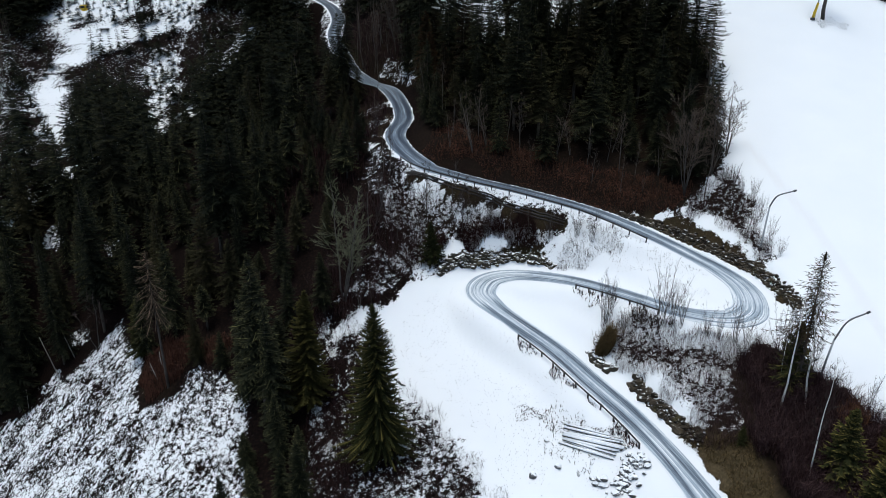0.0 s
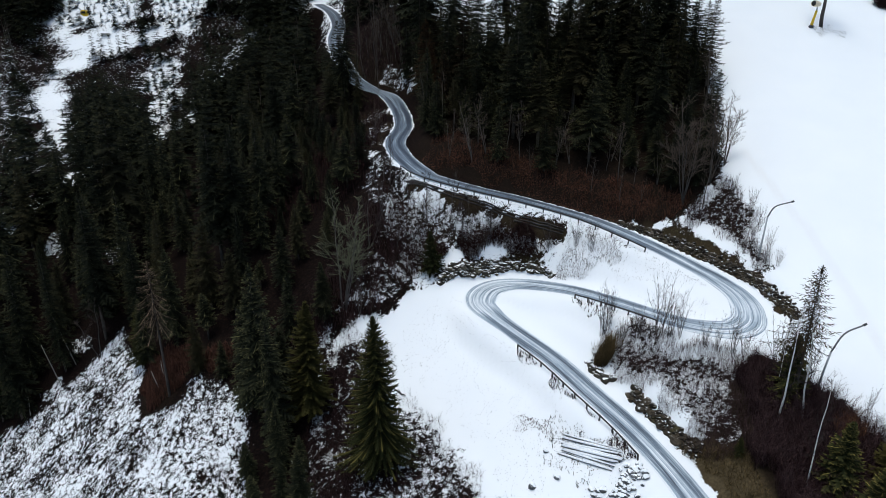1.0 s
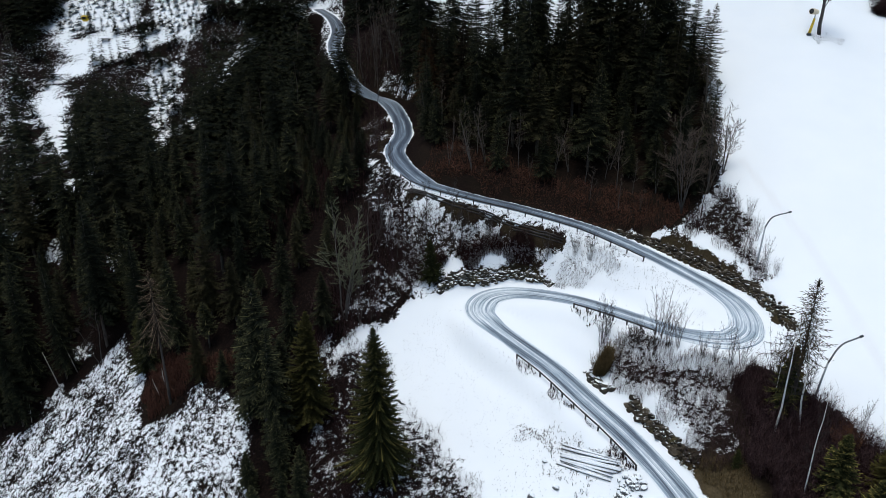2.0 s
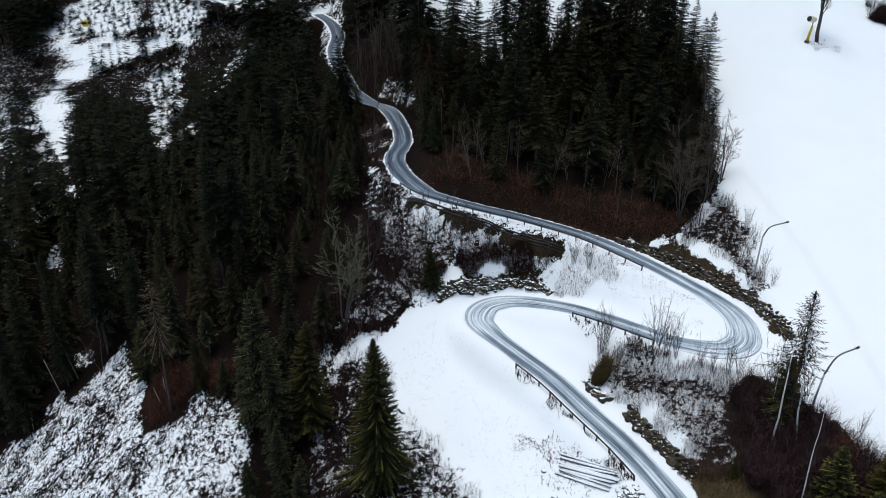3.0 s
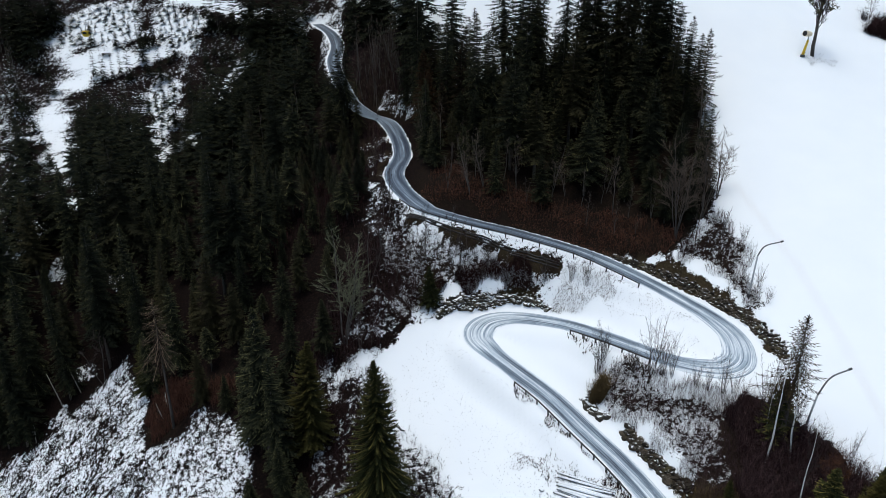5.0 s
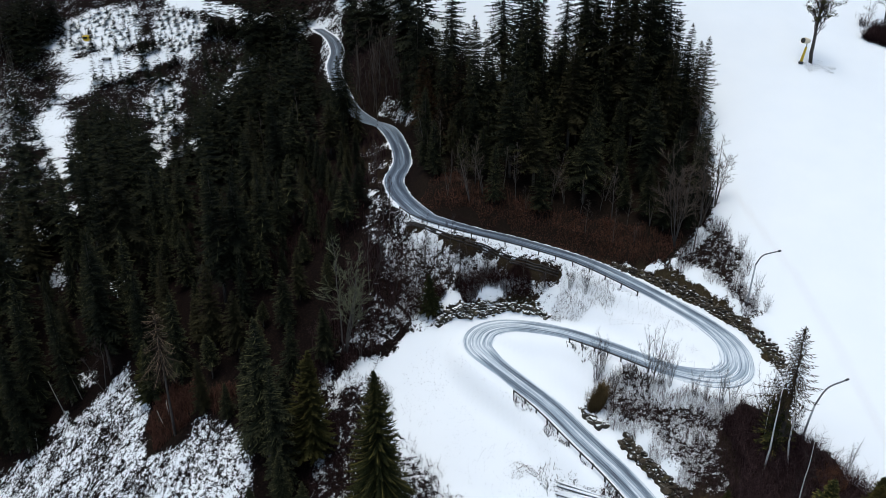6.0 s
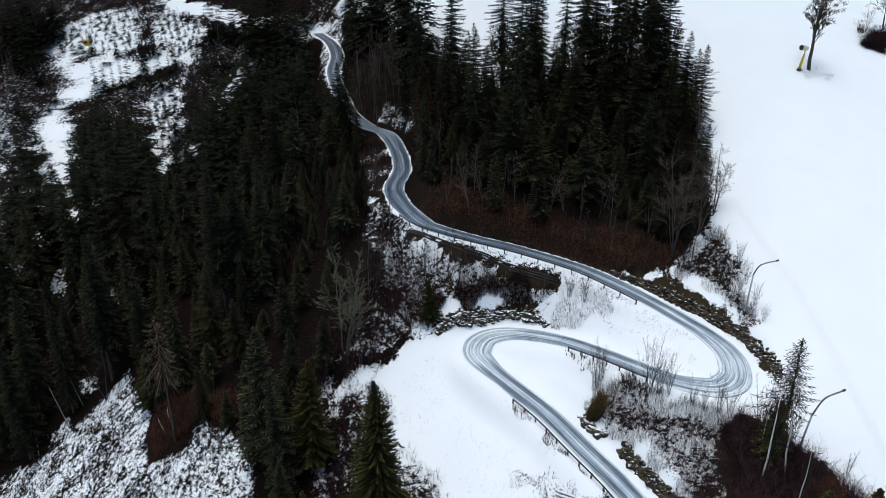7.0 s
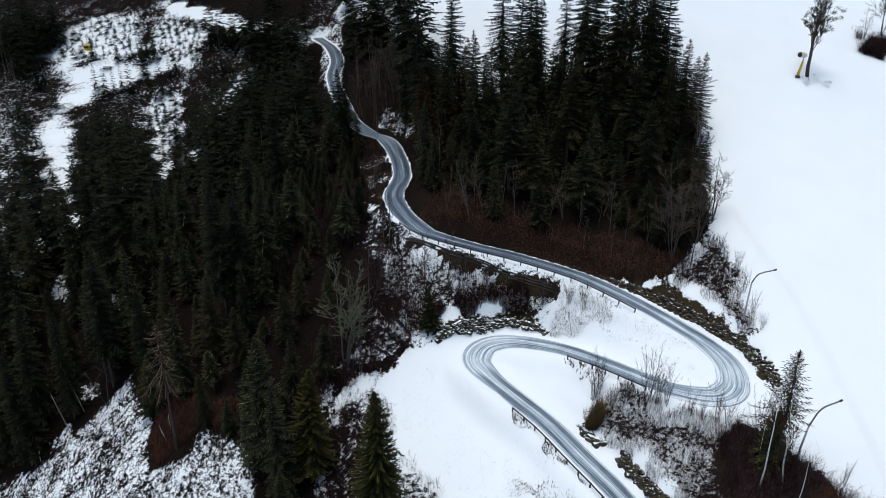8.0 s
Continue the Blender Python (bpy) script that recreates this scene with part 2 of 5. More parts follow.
# the middle of the road, from the valley up through the two hairpins
ROAD_HAIRPINS = [(26.4, 47.4, 6.8), (25.8, 49.5, 7.4), (24.9, 51.5, 8.0), (22.95, 56.55, 9.0), (20.35, 61.65, 10.0), (17.15, 66.75, 10.9), (13.65, 72.3, 11.9), (9.45, 77.4, 12.8),
                 (6.5, 81.1, 13.5), (5.15, 84.1, 13.9), (6.2, 86.9, 14.3), (8.8, 88.05, 14.6), (12.3, 87.3, 15.0), (17.0, 84.5, 15.6), (20.8, 80.9, 16.1), (24.6, 76.8, 16.5),
                 (28.1, 72.8, 16.9), (31.7, 70.6, 17.2), (34.3, 70.4, 17.4), (36.5, 72.7, 17.5), (37.2, 76.7, 18.0), (35.7, 80.5, 18.7), (32.7, 84.5, 19.5)]
ROAD_CLIMB = [(28.4, 88.85, 20.6), (23.0, 93.65, 21.7), (18.4, 96.0, 22.6), (11.4, 98.6, 23.8), (5.6, 99.9, 24.8), (0.0, 101.7, 25.8), (-2.7, 102.8, 26.5), (-5.1, 105.8, 27.3),
              (-7.2, 110.3, 28.0), (-8.1, 115.4, 28.7), (-7.1, 123.2, 29.7), (-8.4, 133.2, 30.6), (-11.2, 142.2, 31.7), (-15.3, 144.7, 32.8), (-19.0, 150.0, 34.0),
              (-21.5, 156.5, 35.6), (-27.4, 180.6, 38.6), (-27.7, 191.1, 41.8), (-30.1, 197.4, 44.5), (-34.8, 204.2, 46.4)]


def spline(points, n=12):
    """A smooth line through the points, as an array of places and the index of the point each lies past."""
    p = [np.array(q, float) for q in points]
    p = [2 * p[0] - p[1]] + p + [2 * p[-1] - p[-2]]
    out = []
    for i in range(1, len(p) - 2):
        a, b, c, d = p[i - 1:i + 3]
        for k in range(n):
            t = k / n
            out.append(0.5 * (2 * b + (c - a) * t + (2 * a - 5 * b + 4 * c - d) * t * t + (3 * b - a - 3 * c + d) * t ** 3))
    out.append(p[-2])
    return np.array(out)


ROAD = spline(ROAD_HAIRPINS + ROAD_CLIMB)


def hillside(x, y):
    u, v = x / 100, (y - 100) / 100
    h = 7.09 + 7.65 * u + 37.6 * v + 2.78 * u * u + 5.05 * u * v + 7.54 * v * v
    for cy, row in zip(SWELL_Y, SWELLS):
        for cx, a in zip(SWELL_X, row):
            h = h + a * np.exp(-((x - cx) ** 2 + (y - cy) ** 2) / (2 * SWELL_R ** 2))
    return h


# the road's fall per metre east and north, along its own line
_step = np.gradient(ROAD, axis=0)
ROAD_FALL = _step[:, :2] * (_step[:, 2] / (_step[:, :2] ** 2).sum(1))[:, None]
ROAD_LIFT = ROAD[:, 2] - hillside(ROAD[:, 0], ROAD[:, 1])


def road_gap(x, y):
    """The distance from the road's middle and the nearest place on it."""
    d2 = (x[:, None] - ROAD[None, :, 0]) ** 2 + (y[:, None] - ROAD[None, :, 1]) ** 2
    k = d2.argmin(1)
    return np.sqrt(d2[np.arange(len(x)), k]), k, d2


def height(x, y):
    """The ground's height: the hillside, drawn towards the road and level across it."""
    x, y = np.atleast_1d(np.asarray(x, float)), np.atleast_1d(np.asarray(y, float))
    out = np.empty_like(x)
    for i in range(0, len(x), 8000):
        xs, ys = x[i:i + 8000], y[i:i + 8000]
        d, k, d2 = road_gap(xs, ys)
        w = np.exp(-d2 / 72.0)
        h = hillside(xs, ys) + (w * ROAD_LIFT).sum(1) / (w.sum(1) + 1.0)
        t = np.clip((d - 2.4) / 3.0, 0, 1)
        t = t * t * (3 - 2 * t)
        level = ROAD[k, 2] + ROAD_FALL[k, 0] * (xs - ROAD[k, 0]) + ROAD_FALL[k, 1] * (ys - ROAD[k, 1])
        out[i:i + 8000] = level * (1 - t) + h * t
    return out


def ground_z(x, y):
    return float(height(x, y)[0])


def inside(poly, x, y):
    """How far inside a closed outline each place lies (outside: minus), in metres."""
    p = np.array(poly, float)
    q = np.roll(p, -1, 0)
    best = np.full(len(x), 1e9)
    odd = np.zeros(len(x), bool)
    for (ax, ay), (bx, by) in zip(p, q):
        ex, ey = bx - ax, by - ay
        t = np.clip(((x - ax) * ex + (y - ay) * ey) / (ex * ex + ey * ey), 0, 1)
        best = np.minimum(best, np.hypot(x - ax - t * ex, y - ay - t * ey))
        cross = ((ay > y) != (by > y)) & (x < ax + (y - ay) * ex / (ey if ey else 1e-9))
        odd ^= cross
    return np.where(odd, best, -best)


# outlines on the plan
WOOD_WEST = [(0, 89.5), (-4, 87.7), (-7.3, 85), (-11, 83), (-14, 81), (-16.5, 78), (-16.5, 74), (-16.2, 70), (-15.5, 63), (-15, 50), (-24, 50), (-24.3, 64), (-24.8, 69), (-26.7, 76),
             (-31.4, 80.6), (-35.4, 83), (-37.8, 79.5), (-40.5, 80), (-44.7, 84), (-45.3, 88.6), (-53, 98), (-58, 96.5), (-62, 95), (-72, 92), (-88, 95), (-92, 115), (-84, 132),
             (-72, 150), (-60, 166), (-55, 192), (-44, 206), (-34, 198), (-31, 180), (-25, 160), (-20, 147), (-13, 138), (-12, 124), (-12, 112), (-10.5, 100), (-7, 94), (-3, 91)]
WOOD_EAST = [(-4.5, 120), (-3.9, 105.6), (1.9, 103.2), (9.2, 101.0), (16, 98.6), (22.4, 95.0), (28.8, 93.2), (33.6, 92.6), (39, 97), (41.2, 99), (44.8, 113), (47.2, 124), (46, 134), (37.5, 140),
             (5, 142), (0, 150), (-8, 168), (-18, 172), (-17, 153), (-9, 146), (-5, 134)]
CLEARING = [(-77, 93.5), (-66, 93.5), (-62, 96.5), (-58, 98), (-52.5, 99.8), (-44, 89), (-43.2, 85), (-40, 81.5), (-38, 81), (-35.4, 84.5), (-30.6, 82), (-25.4, 76.6), (-23.4, 69), (-23, 62),
            (-22.6, 40), (-90, 40), (-95, 80)]
CLEARING_RIM = [(-100, 40), (-21.5, 40), (-22, 75), (-27, 85), (-36, 90), (-50, 103), (-62, 100), (-80, 98), (-100, 98)]
SHRUB_RIM = [(-1, 90), (-5, 88), (-9, 85), (-14, 82), (-16, 80), (-17, 83), (-12, 92), (-8, 96), (-4, 93)]
MEADOW_EDGE = [(-15.5, 81.5), (-9, 83.5), (-5.5, 79), (-6.5, 72), (-12, 69), (-17, 74)]
BRUSH_LOW = [(-11.6, 73), (-4.5, 71.8), (-0.3, 67), (2.9, 61.7), (5.7, 57), (7, 52), (5, 40), (-18, 40), (-17, 67)]
BANK_UPPER = [(-7.3, 101), (-2, 98.3), (5.5, 96.2), (13.6, 93.8), (17.5, 92), (16.2, 90.4), (9.5, 92.6), (1.3, 91.4), (-2.7, 88), (-6.7, 89), (-8.5, 94)]
BANK_LOWER = [(17.8, 73.9), (19.3, 75.3), (23.5, 73.6), (28.1, 69.6), (33.4, 66.5), (33.2, 60.8), (31.2, 56), (26.8, 56.5), (24, 64), (21.8, 66.6), (18.2, 70.5)]
THICKET = [(32.4, 65.4), (34.6, 66.2), (37.4, 64.2), (40.6, 60), (43.4, 56), (44, 46), (40, 40), (33, 42), (31.8, 52), (30.8, 57), (32.4, 60)]
THICKET_FLOOR = [(31, 66), (33.8, 66.6), (37.4, 64.2), (40.6, 60), (43.4, 56), (44.5, 46), (42, 36), (29, 36), (29.5, 52), (28, 57), (31, 60)]
VERGE_GRASS = [(25, 59.5), (28.5, 57.6), (31, 55), (32, 48), (31, 40), (28.6, 40), (27.6, 50)]
STONE_BANK = [(24, 95.3), (33.3, 91.4), (37.0, 87.6), (40.4, 80.3), (41.3, 73), (40.7, 71), (39.7, 79.3), (36, 84.8), (30.8, 88.4)]
EDGE_SHRUBS = [(33, 91.8), (38, 96.5), (42.5, 99), (44, 93), (43, 86), (42, 80), (40.8, 81.5), (38.6, 86), (36, 89.5)]
FAR_SLOPE = [(-250, 90), (-95, 95), (-95, 118), (-86, 134), (-73, 152), (-62, 168), (-56, 194), (-46, 208), (-30, 206), (-20, 230), (-20, 330), (-250, 330)]
BEND_WOODS = [(-40, 205), (-32, 190), (-30, 160), (-14, 112), (-9, 108), (-4, 104), (10, 100), (0, 150), (-10, 172), (-16, 190), (-24, 206)]
CRIB_STRIP = [(-5.3, 100.5), (1.2, 97.9), (8, 95.8), (13.6, 93.9), (17.9, 92.2), (17.6, 91.7), (13.3, 93.3), (7.7, 95.2), (0.9, 97.3), (-5.6, 99.9)]
RAIL_VERGE = [(-9.5, 101.5), (-6.5, 104), (-2.5, 101.4), (3, 99.6), (10, 97.3), (17, 94.5), (23, 91.5), (29, 86.5), (27.5, 85.8), (21, 90.6), (13, 94.4), (5, 97.0), (-2, 99.0), (-7.5, 100.5)]
FAR_PATH = [(-116, 210), (-106, 206), (-86, 205), (-78, 204), (-78, 201.5), (-84, 200), (-88, 197), (-97, 193), (-101, 184), (-94, 172), (-86, 158), (-84, 150), (-92, 156), (-99, 168), (-107, 181), (-103, 190), (-106, 200)]
FAR_TONGUE = [(-79, 184), (-76, 194), (-72, 193), (-68, 175), (-66, 160), (-71, 167)]
PLANTING_A = [(-112, 207), (-113.5, 217), (-105, 223), (-92, 222), (-86, 206)]
PLANTING_B = [(-82, 204.5), (-86, 219), (-82, 222), (-71, 217), (-69, 203.5)]
FAR_ROAD = [(-50, 213.5), (-56, 215.5), (-65, 220.5), (-84, 227), (-84, 224), (-65, 217.5), (-56, 212), (-50, 210.5)]
BEND_PATCH = [(-14, 147), (-9, 144.5), (-4.5, 138), (-2.5, 141), (-6, 148), (-12, 151)]
NO_TREES = [(-5.5, 100), (-4.5, 125), (-6, 140), (-12, 150), (-21, 156), (-20, 147), (-16.5, 140), (-14.5, 122), (-12.5, 106), (-9, 98)]
WOOD_SNOW = [
    [(-80, 129), (-74.4, 127), (-71.5, 119.5), (-77, 122)],
    [(-66.5, 123), (-61.5, 122.3), (-59.8, 116.5), (-63.8, 117.5)],
    [(-64.5, 103.6), (-60, 103), (-58, 99), (-62.3, 100)],
    [(-70, 98.2), (-62.6, 97.2), (-60.8, 93.5), (-67.6, 94.5)],
]
PISTE_EDGE = [(46.0, 104), (47.1, 95), (48.2, 86), (48.1, 74), (47.6, 64), (47.6, 40), (48.9, 40), (48.9, 64), (49.4, 74), (49.4, 86), (48.2, 95), (46.8, 104)]
BARE_BEND = [(-19.5, 154), (-16.5, 151), (-9.7, 145.8), (-6.5, 146), (-7, 152), (-9, 162), (-14, 172), (-22, 176), (-22, 164)]
FAR_BROWN = [(-50, 217), (-65, 224), (-84, 231), (-84, 250), (-40, 250), (-40, 215)]
LEFT_SLOPE = [(-130, 200), (-113, 188), (-103, 162), (-94, 145), (-99, 140), (-130, 160)]
FAR_GAP = [(-38, 206), (-27, 206), (-23, 158), (-31, 158), (-35, 185)]
TONGUE_CUTS = [[(-72, 168), (-60, 168), (-47, 128), (-56, 128)], [(-101, 172), (-92, 170), (-73, 128), (-79, 128)]]
ROAD_CUT = [(-19.5, 143), (-27.5, 143), (-40, 214), (-27, 205)]
HAIRPIN_ROCK = [(0, 88), (3, 89.4), (6.2, 91), (9.8, 91.5), (13.2, 90.5), (15.7, 88.8), (15.4, 90), (13.3, 91.6), (10.4, 92.5), (5.7, 92.2), (2.9, 91.2)]
BEND_FOOT = [(-12, 101), (-6, 98), (-5, 102.5), (-8.5, 109), (-12, 109)]
WEST_BRUSH = [(-17, 79), (-12, 80.5), (-9.5, 76), (-9, 60), (-10, 50), (-16, 50)]
LOOP_SCRUB = [(15.4, 88.8), (16.8, 92.6), (22, 90.4), (25, 87), (21, 86.2)]
SCRUB_NOTCH = [(-44, 91), (-44.4, 86), (-42.3, 82), (-38.2, 81.5), (-35, 85), (-30, 82), (-29.5, 85.5), (-36, 88.5)]
ROWAN_BANK = [(-13, 113), (-9.8, 113), (-10.2, 134), (-13, 140), (-16, 138), (-14, 124)]


def cover_at(x, y):
    """How much of the ground lies under snow, and how much of the bare rest is dry grass."""
    c, g = np.ones(len(x)), np.zeros(len(x))
    ragged = np.array([1.6 * noise.fractal((a / 5.0, b / 5.0, 7.0), 0.7, 2.0, 4) for a, b in zip(x, y)])
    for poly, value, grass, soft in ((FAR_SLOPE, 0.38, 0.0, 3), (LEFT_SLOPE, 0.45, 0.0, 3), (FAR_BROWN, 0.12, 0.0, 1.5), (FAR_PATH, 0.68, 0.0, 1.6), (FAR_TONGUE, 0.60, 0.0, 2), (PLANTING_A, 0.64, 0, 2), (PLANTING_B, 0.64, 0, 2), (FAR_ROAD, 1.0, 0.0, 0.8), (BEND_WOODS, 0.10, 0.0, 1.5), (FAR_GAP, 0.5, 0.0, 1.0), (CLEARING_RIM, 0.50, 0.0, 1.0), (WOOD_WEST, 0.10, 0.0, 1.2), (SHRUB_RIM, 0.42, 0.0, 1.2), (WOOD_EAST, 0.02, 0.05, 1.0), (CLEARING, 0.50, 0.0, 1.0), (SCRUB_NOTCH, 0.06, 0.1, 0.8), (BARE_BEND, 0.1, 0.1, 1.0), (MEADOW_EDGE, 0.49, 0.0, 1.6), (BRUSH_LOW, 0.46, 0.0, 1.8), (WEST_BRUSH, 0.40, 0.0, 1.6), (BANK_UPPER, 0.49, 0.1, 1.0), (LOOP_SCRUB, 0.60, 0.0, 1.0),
                                     (BANK_LOWER, 0.48, 0.06, 1.8), (THICKET_FLOOR, 0.44, 0.15, 1.2), (THICKET, 0.12, 0.1, 1.2), (VERGE_GRASS, 0.10, 0.8, 0.9), (STONE_BANK, 0.10, 0.5, 0.6), (EDGE_SHRUBS, 0.45, 0.1, 1.5), (ROWAN_BANK, 0.42, 0.2, 1.2), (RAIL_VERGE, 0.55, 0.0, 0.6), (HAIRPIN_ROCK, 0.34, 0.3, 0.4), (BEND_FOOT, 0.40, 0.0, 1.0), (CRIB_STRIP, 0.14, 0.35, 0.25), (BEND_PATCH, 0.46, 0.1, 0.8), *((q, 0.49, 0.0, 1.0) for q in WOOD_SNOW)):
        t = np.clip((inside(poly, x, y) + ragged * min(soft, 1.6)) / (2 * soft) + 0.5, 0, 1)
        c, g = c * (1 - t) + value * t, g * (1 - t) + grass * t
    c = np.where(c < 0.8, c + 0.055 * ragged, c)
    d, k, _ = road_gap(x, y)
    # leaf litter reaches the road on the uphill side of the climb
    step = ROAD[np.minimum(k + 1, len(ROAD) - 1), :2] - ROAD[np.maximum(k - 1, 0), :2]
    uphill = (x - ROAD[k, 0]) * step[:, 1] - (y - ROAD[k, 1]) * step[:, 0] > 0
    lo, hi = 24 * 12, 31 * 12
    bank = uphill & (k > lo) & (k < hi) & (d < 6.5)
    c = np.where(bank, np.minimum(c, 0.08), c)
    rim = np.where(y > 94, 1.55, 1.95)
    t = np.clip((d - rim) / 0.5, 0, 1)
    return 1 - (1 - c) * t, g


def build_ground():
    def axis(lo, hi, step, far_lo, far_hi):
        mid = list(np.arange(lo, hi + 1e-6, step))
        out, s = [], step
        v = lo
        while v > far_lo:
            s = min(s * 1.12, 40)
            v -= s
            out.append(v)
        up, s, v = [], step, hi
        while v < far_hi:
            s = min(s * 1.12, 40)
            v += s
            up.append(v)
        return np.array(out[::-1] + mid + up)
    xs, ys = axis(-66, 56, 0.6, -1400, 1400), axis(44, 152, 0.6, -900, 152)
    ys = np.concatenate([ys, np.arange(153.0, 214.0, 1.0), axis(214.0, 214.0, 1.0, 214, 1500)])
    gx, gy = np.meshgrid(xs, ys)
    x, y = gx.ravel(), gy.ravel()
    # past the mountainside the land keeps its slope
    cx, cy = np.clip(x, -170, 170), np.clip(y, 20, 290)
    z = height(cx, cy)
    z += (y - cy) * np.where(y > cy, 0.45, 0.35) + np.where(x < cx, (cx - x) * 0.12, (x - cx) * 0.1)
    near = (np.abs(x) < 150) & (y > 30) & (y < 260)
    d, _, _ = road_gap(x[near], y[near])
    rough = np.array([noise.fractal((a / 3.0, b / 3.0, 0.0), 0.8, 2.0, 4) for a, b in zip(x[near], y[near])])
    cover, grass = np.full(len(x), 0.7), np.zeros(len(x))
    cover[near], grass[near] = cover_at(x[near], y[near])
    z[near] += rough * (0.02 + 0.20 * np.clip(1 - cover[near], 0, 1)) * np.clip((d - 2.6) / 3, 0, 1)
    nx = len(xs)
    i = np.arange(len(x)).reshape(gx.shape)
    faces = np.stack([i[:-1, :-1], i[:-1, 1:], i[1:, 1:], i[1:, :-1]], -1).reshape(-1, 4)
    me = mesh("ground", np.stack([x, y, z], -1).tolist(), faces.tolist(), [M_GROUND], True)
    packed = np.zeros(len(x))
    packed[near] = np.clip(inside(PISTE_EDGE, x[near], y[near]) / 0.5 + 0.5, 0, 1)
    for key, val in (("cover", cover), ("grass", grass), ("packed", packed)):
        me.attributes.new(key, "FLOAT", "POINT").data.foreach_set("value", val.astype(np.float32))
    return tagged(new("ground", me), "snow-covered mountainside with brown leaf litter under the trees", "ground", kind="structure")


build_ground()


def build_road():
    """The road as a cambered strip with a broken slush edge, laid on the bench cut for it."""
    c = spline(ROAD_HAIRPINS + ROAD_CLIMB, 16)
    n = len(c)
    tan = np.gradient(c[:, :2], axis=0)
    tan /= np.linalg.norm(tan, axis=1)[:, None]
    nor = np.stack([tan[:, 1], -tan[:, 0]], -1)
    along = np.concatenate([[0], np.cumsum(np.linalg.norm(np.diff(c[:, :2], axis=0), axis=1))])
    turn = np.abs(np.gradient(np.unwrap(np.arctan2(tan[:, 1], tan[:, 0])), along))
    turn = np.convolve(turn, np.ones(31) / 31, "same")
    half = 1.60 + np.clip(turn / 0.3, 0, 1) * 0.82
    across = np.linspace(-1, 1, 13)
    verts, uv, wet, calm = [], [], [], []
    for i in range(n):
        for a in across:
            jag = 0.10 * noise.noise((along[i] * 0.5, a * 3, 2.0)) if abs(a) > 0.99 else 0.0
            w = a * (half[i] + jag)
            verts.append((c[i, 0] + nor[i, 0] * w, c[i, 1] + nor[i, 1] * w, c[i, 2] + 0.07 - 0.05 * a * a * abs(a)))
            uv.append((w * 1.62 / half[i], along[i]))
            calm.append(float(1 - np.clip(turn[i] / 0.16, 0, 1)))
            wet.append(min(1.0, max(0.0, (along[i] - 100) / 25)))
    m = len(across)
    faces = [(i * m + j, i * m + j + 1, (i + 1) * m + j + 1, (i + 1) * m + j) for i in range(n - 1) for j in range(m - 1)]
    me = mesh("road", verts, faces, [M_ROAD], True)
    lay = me.uv_layers.new(name="UVMap")
    for loop in me.loops:
        lay.data[loop.index].uv = uv[loop.vertex_index]
    me.attributes.new("wet", "FLOAT", "POINT").data.foreach_set("value", wet)
    me.attributes.new("straight", "FLOAT", "POINT").data.foreach_set("value", calm)
    return tagged(new("road", me), "narrow asphalt mountain road streaked with driven slush", "road", kind="structure")


build_road()


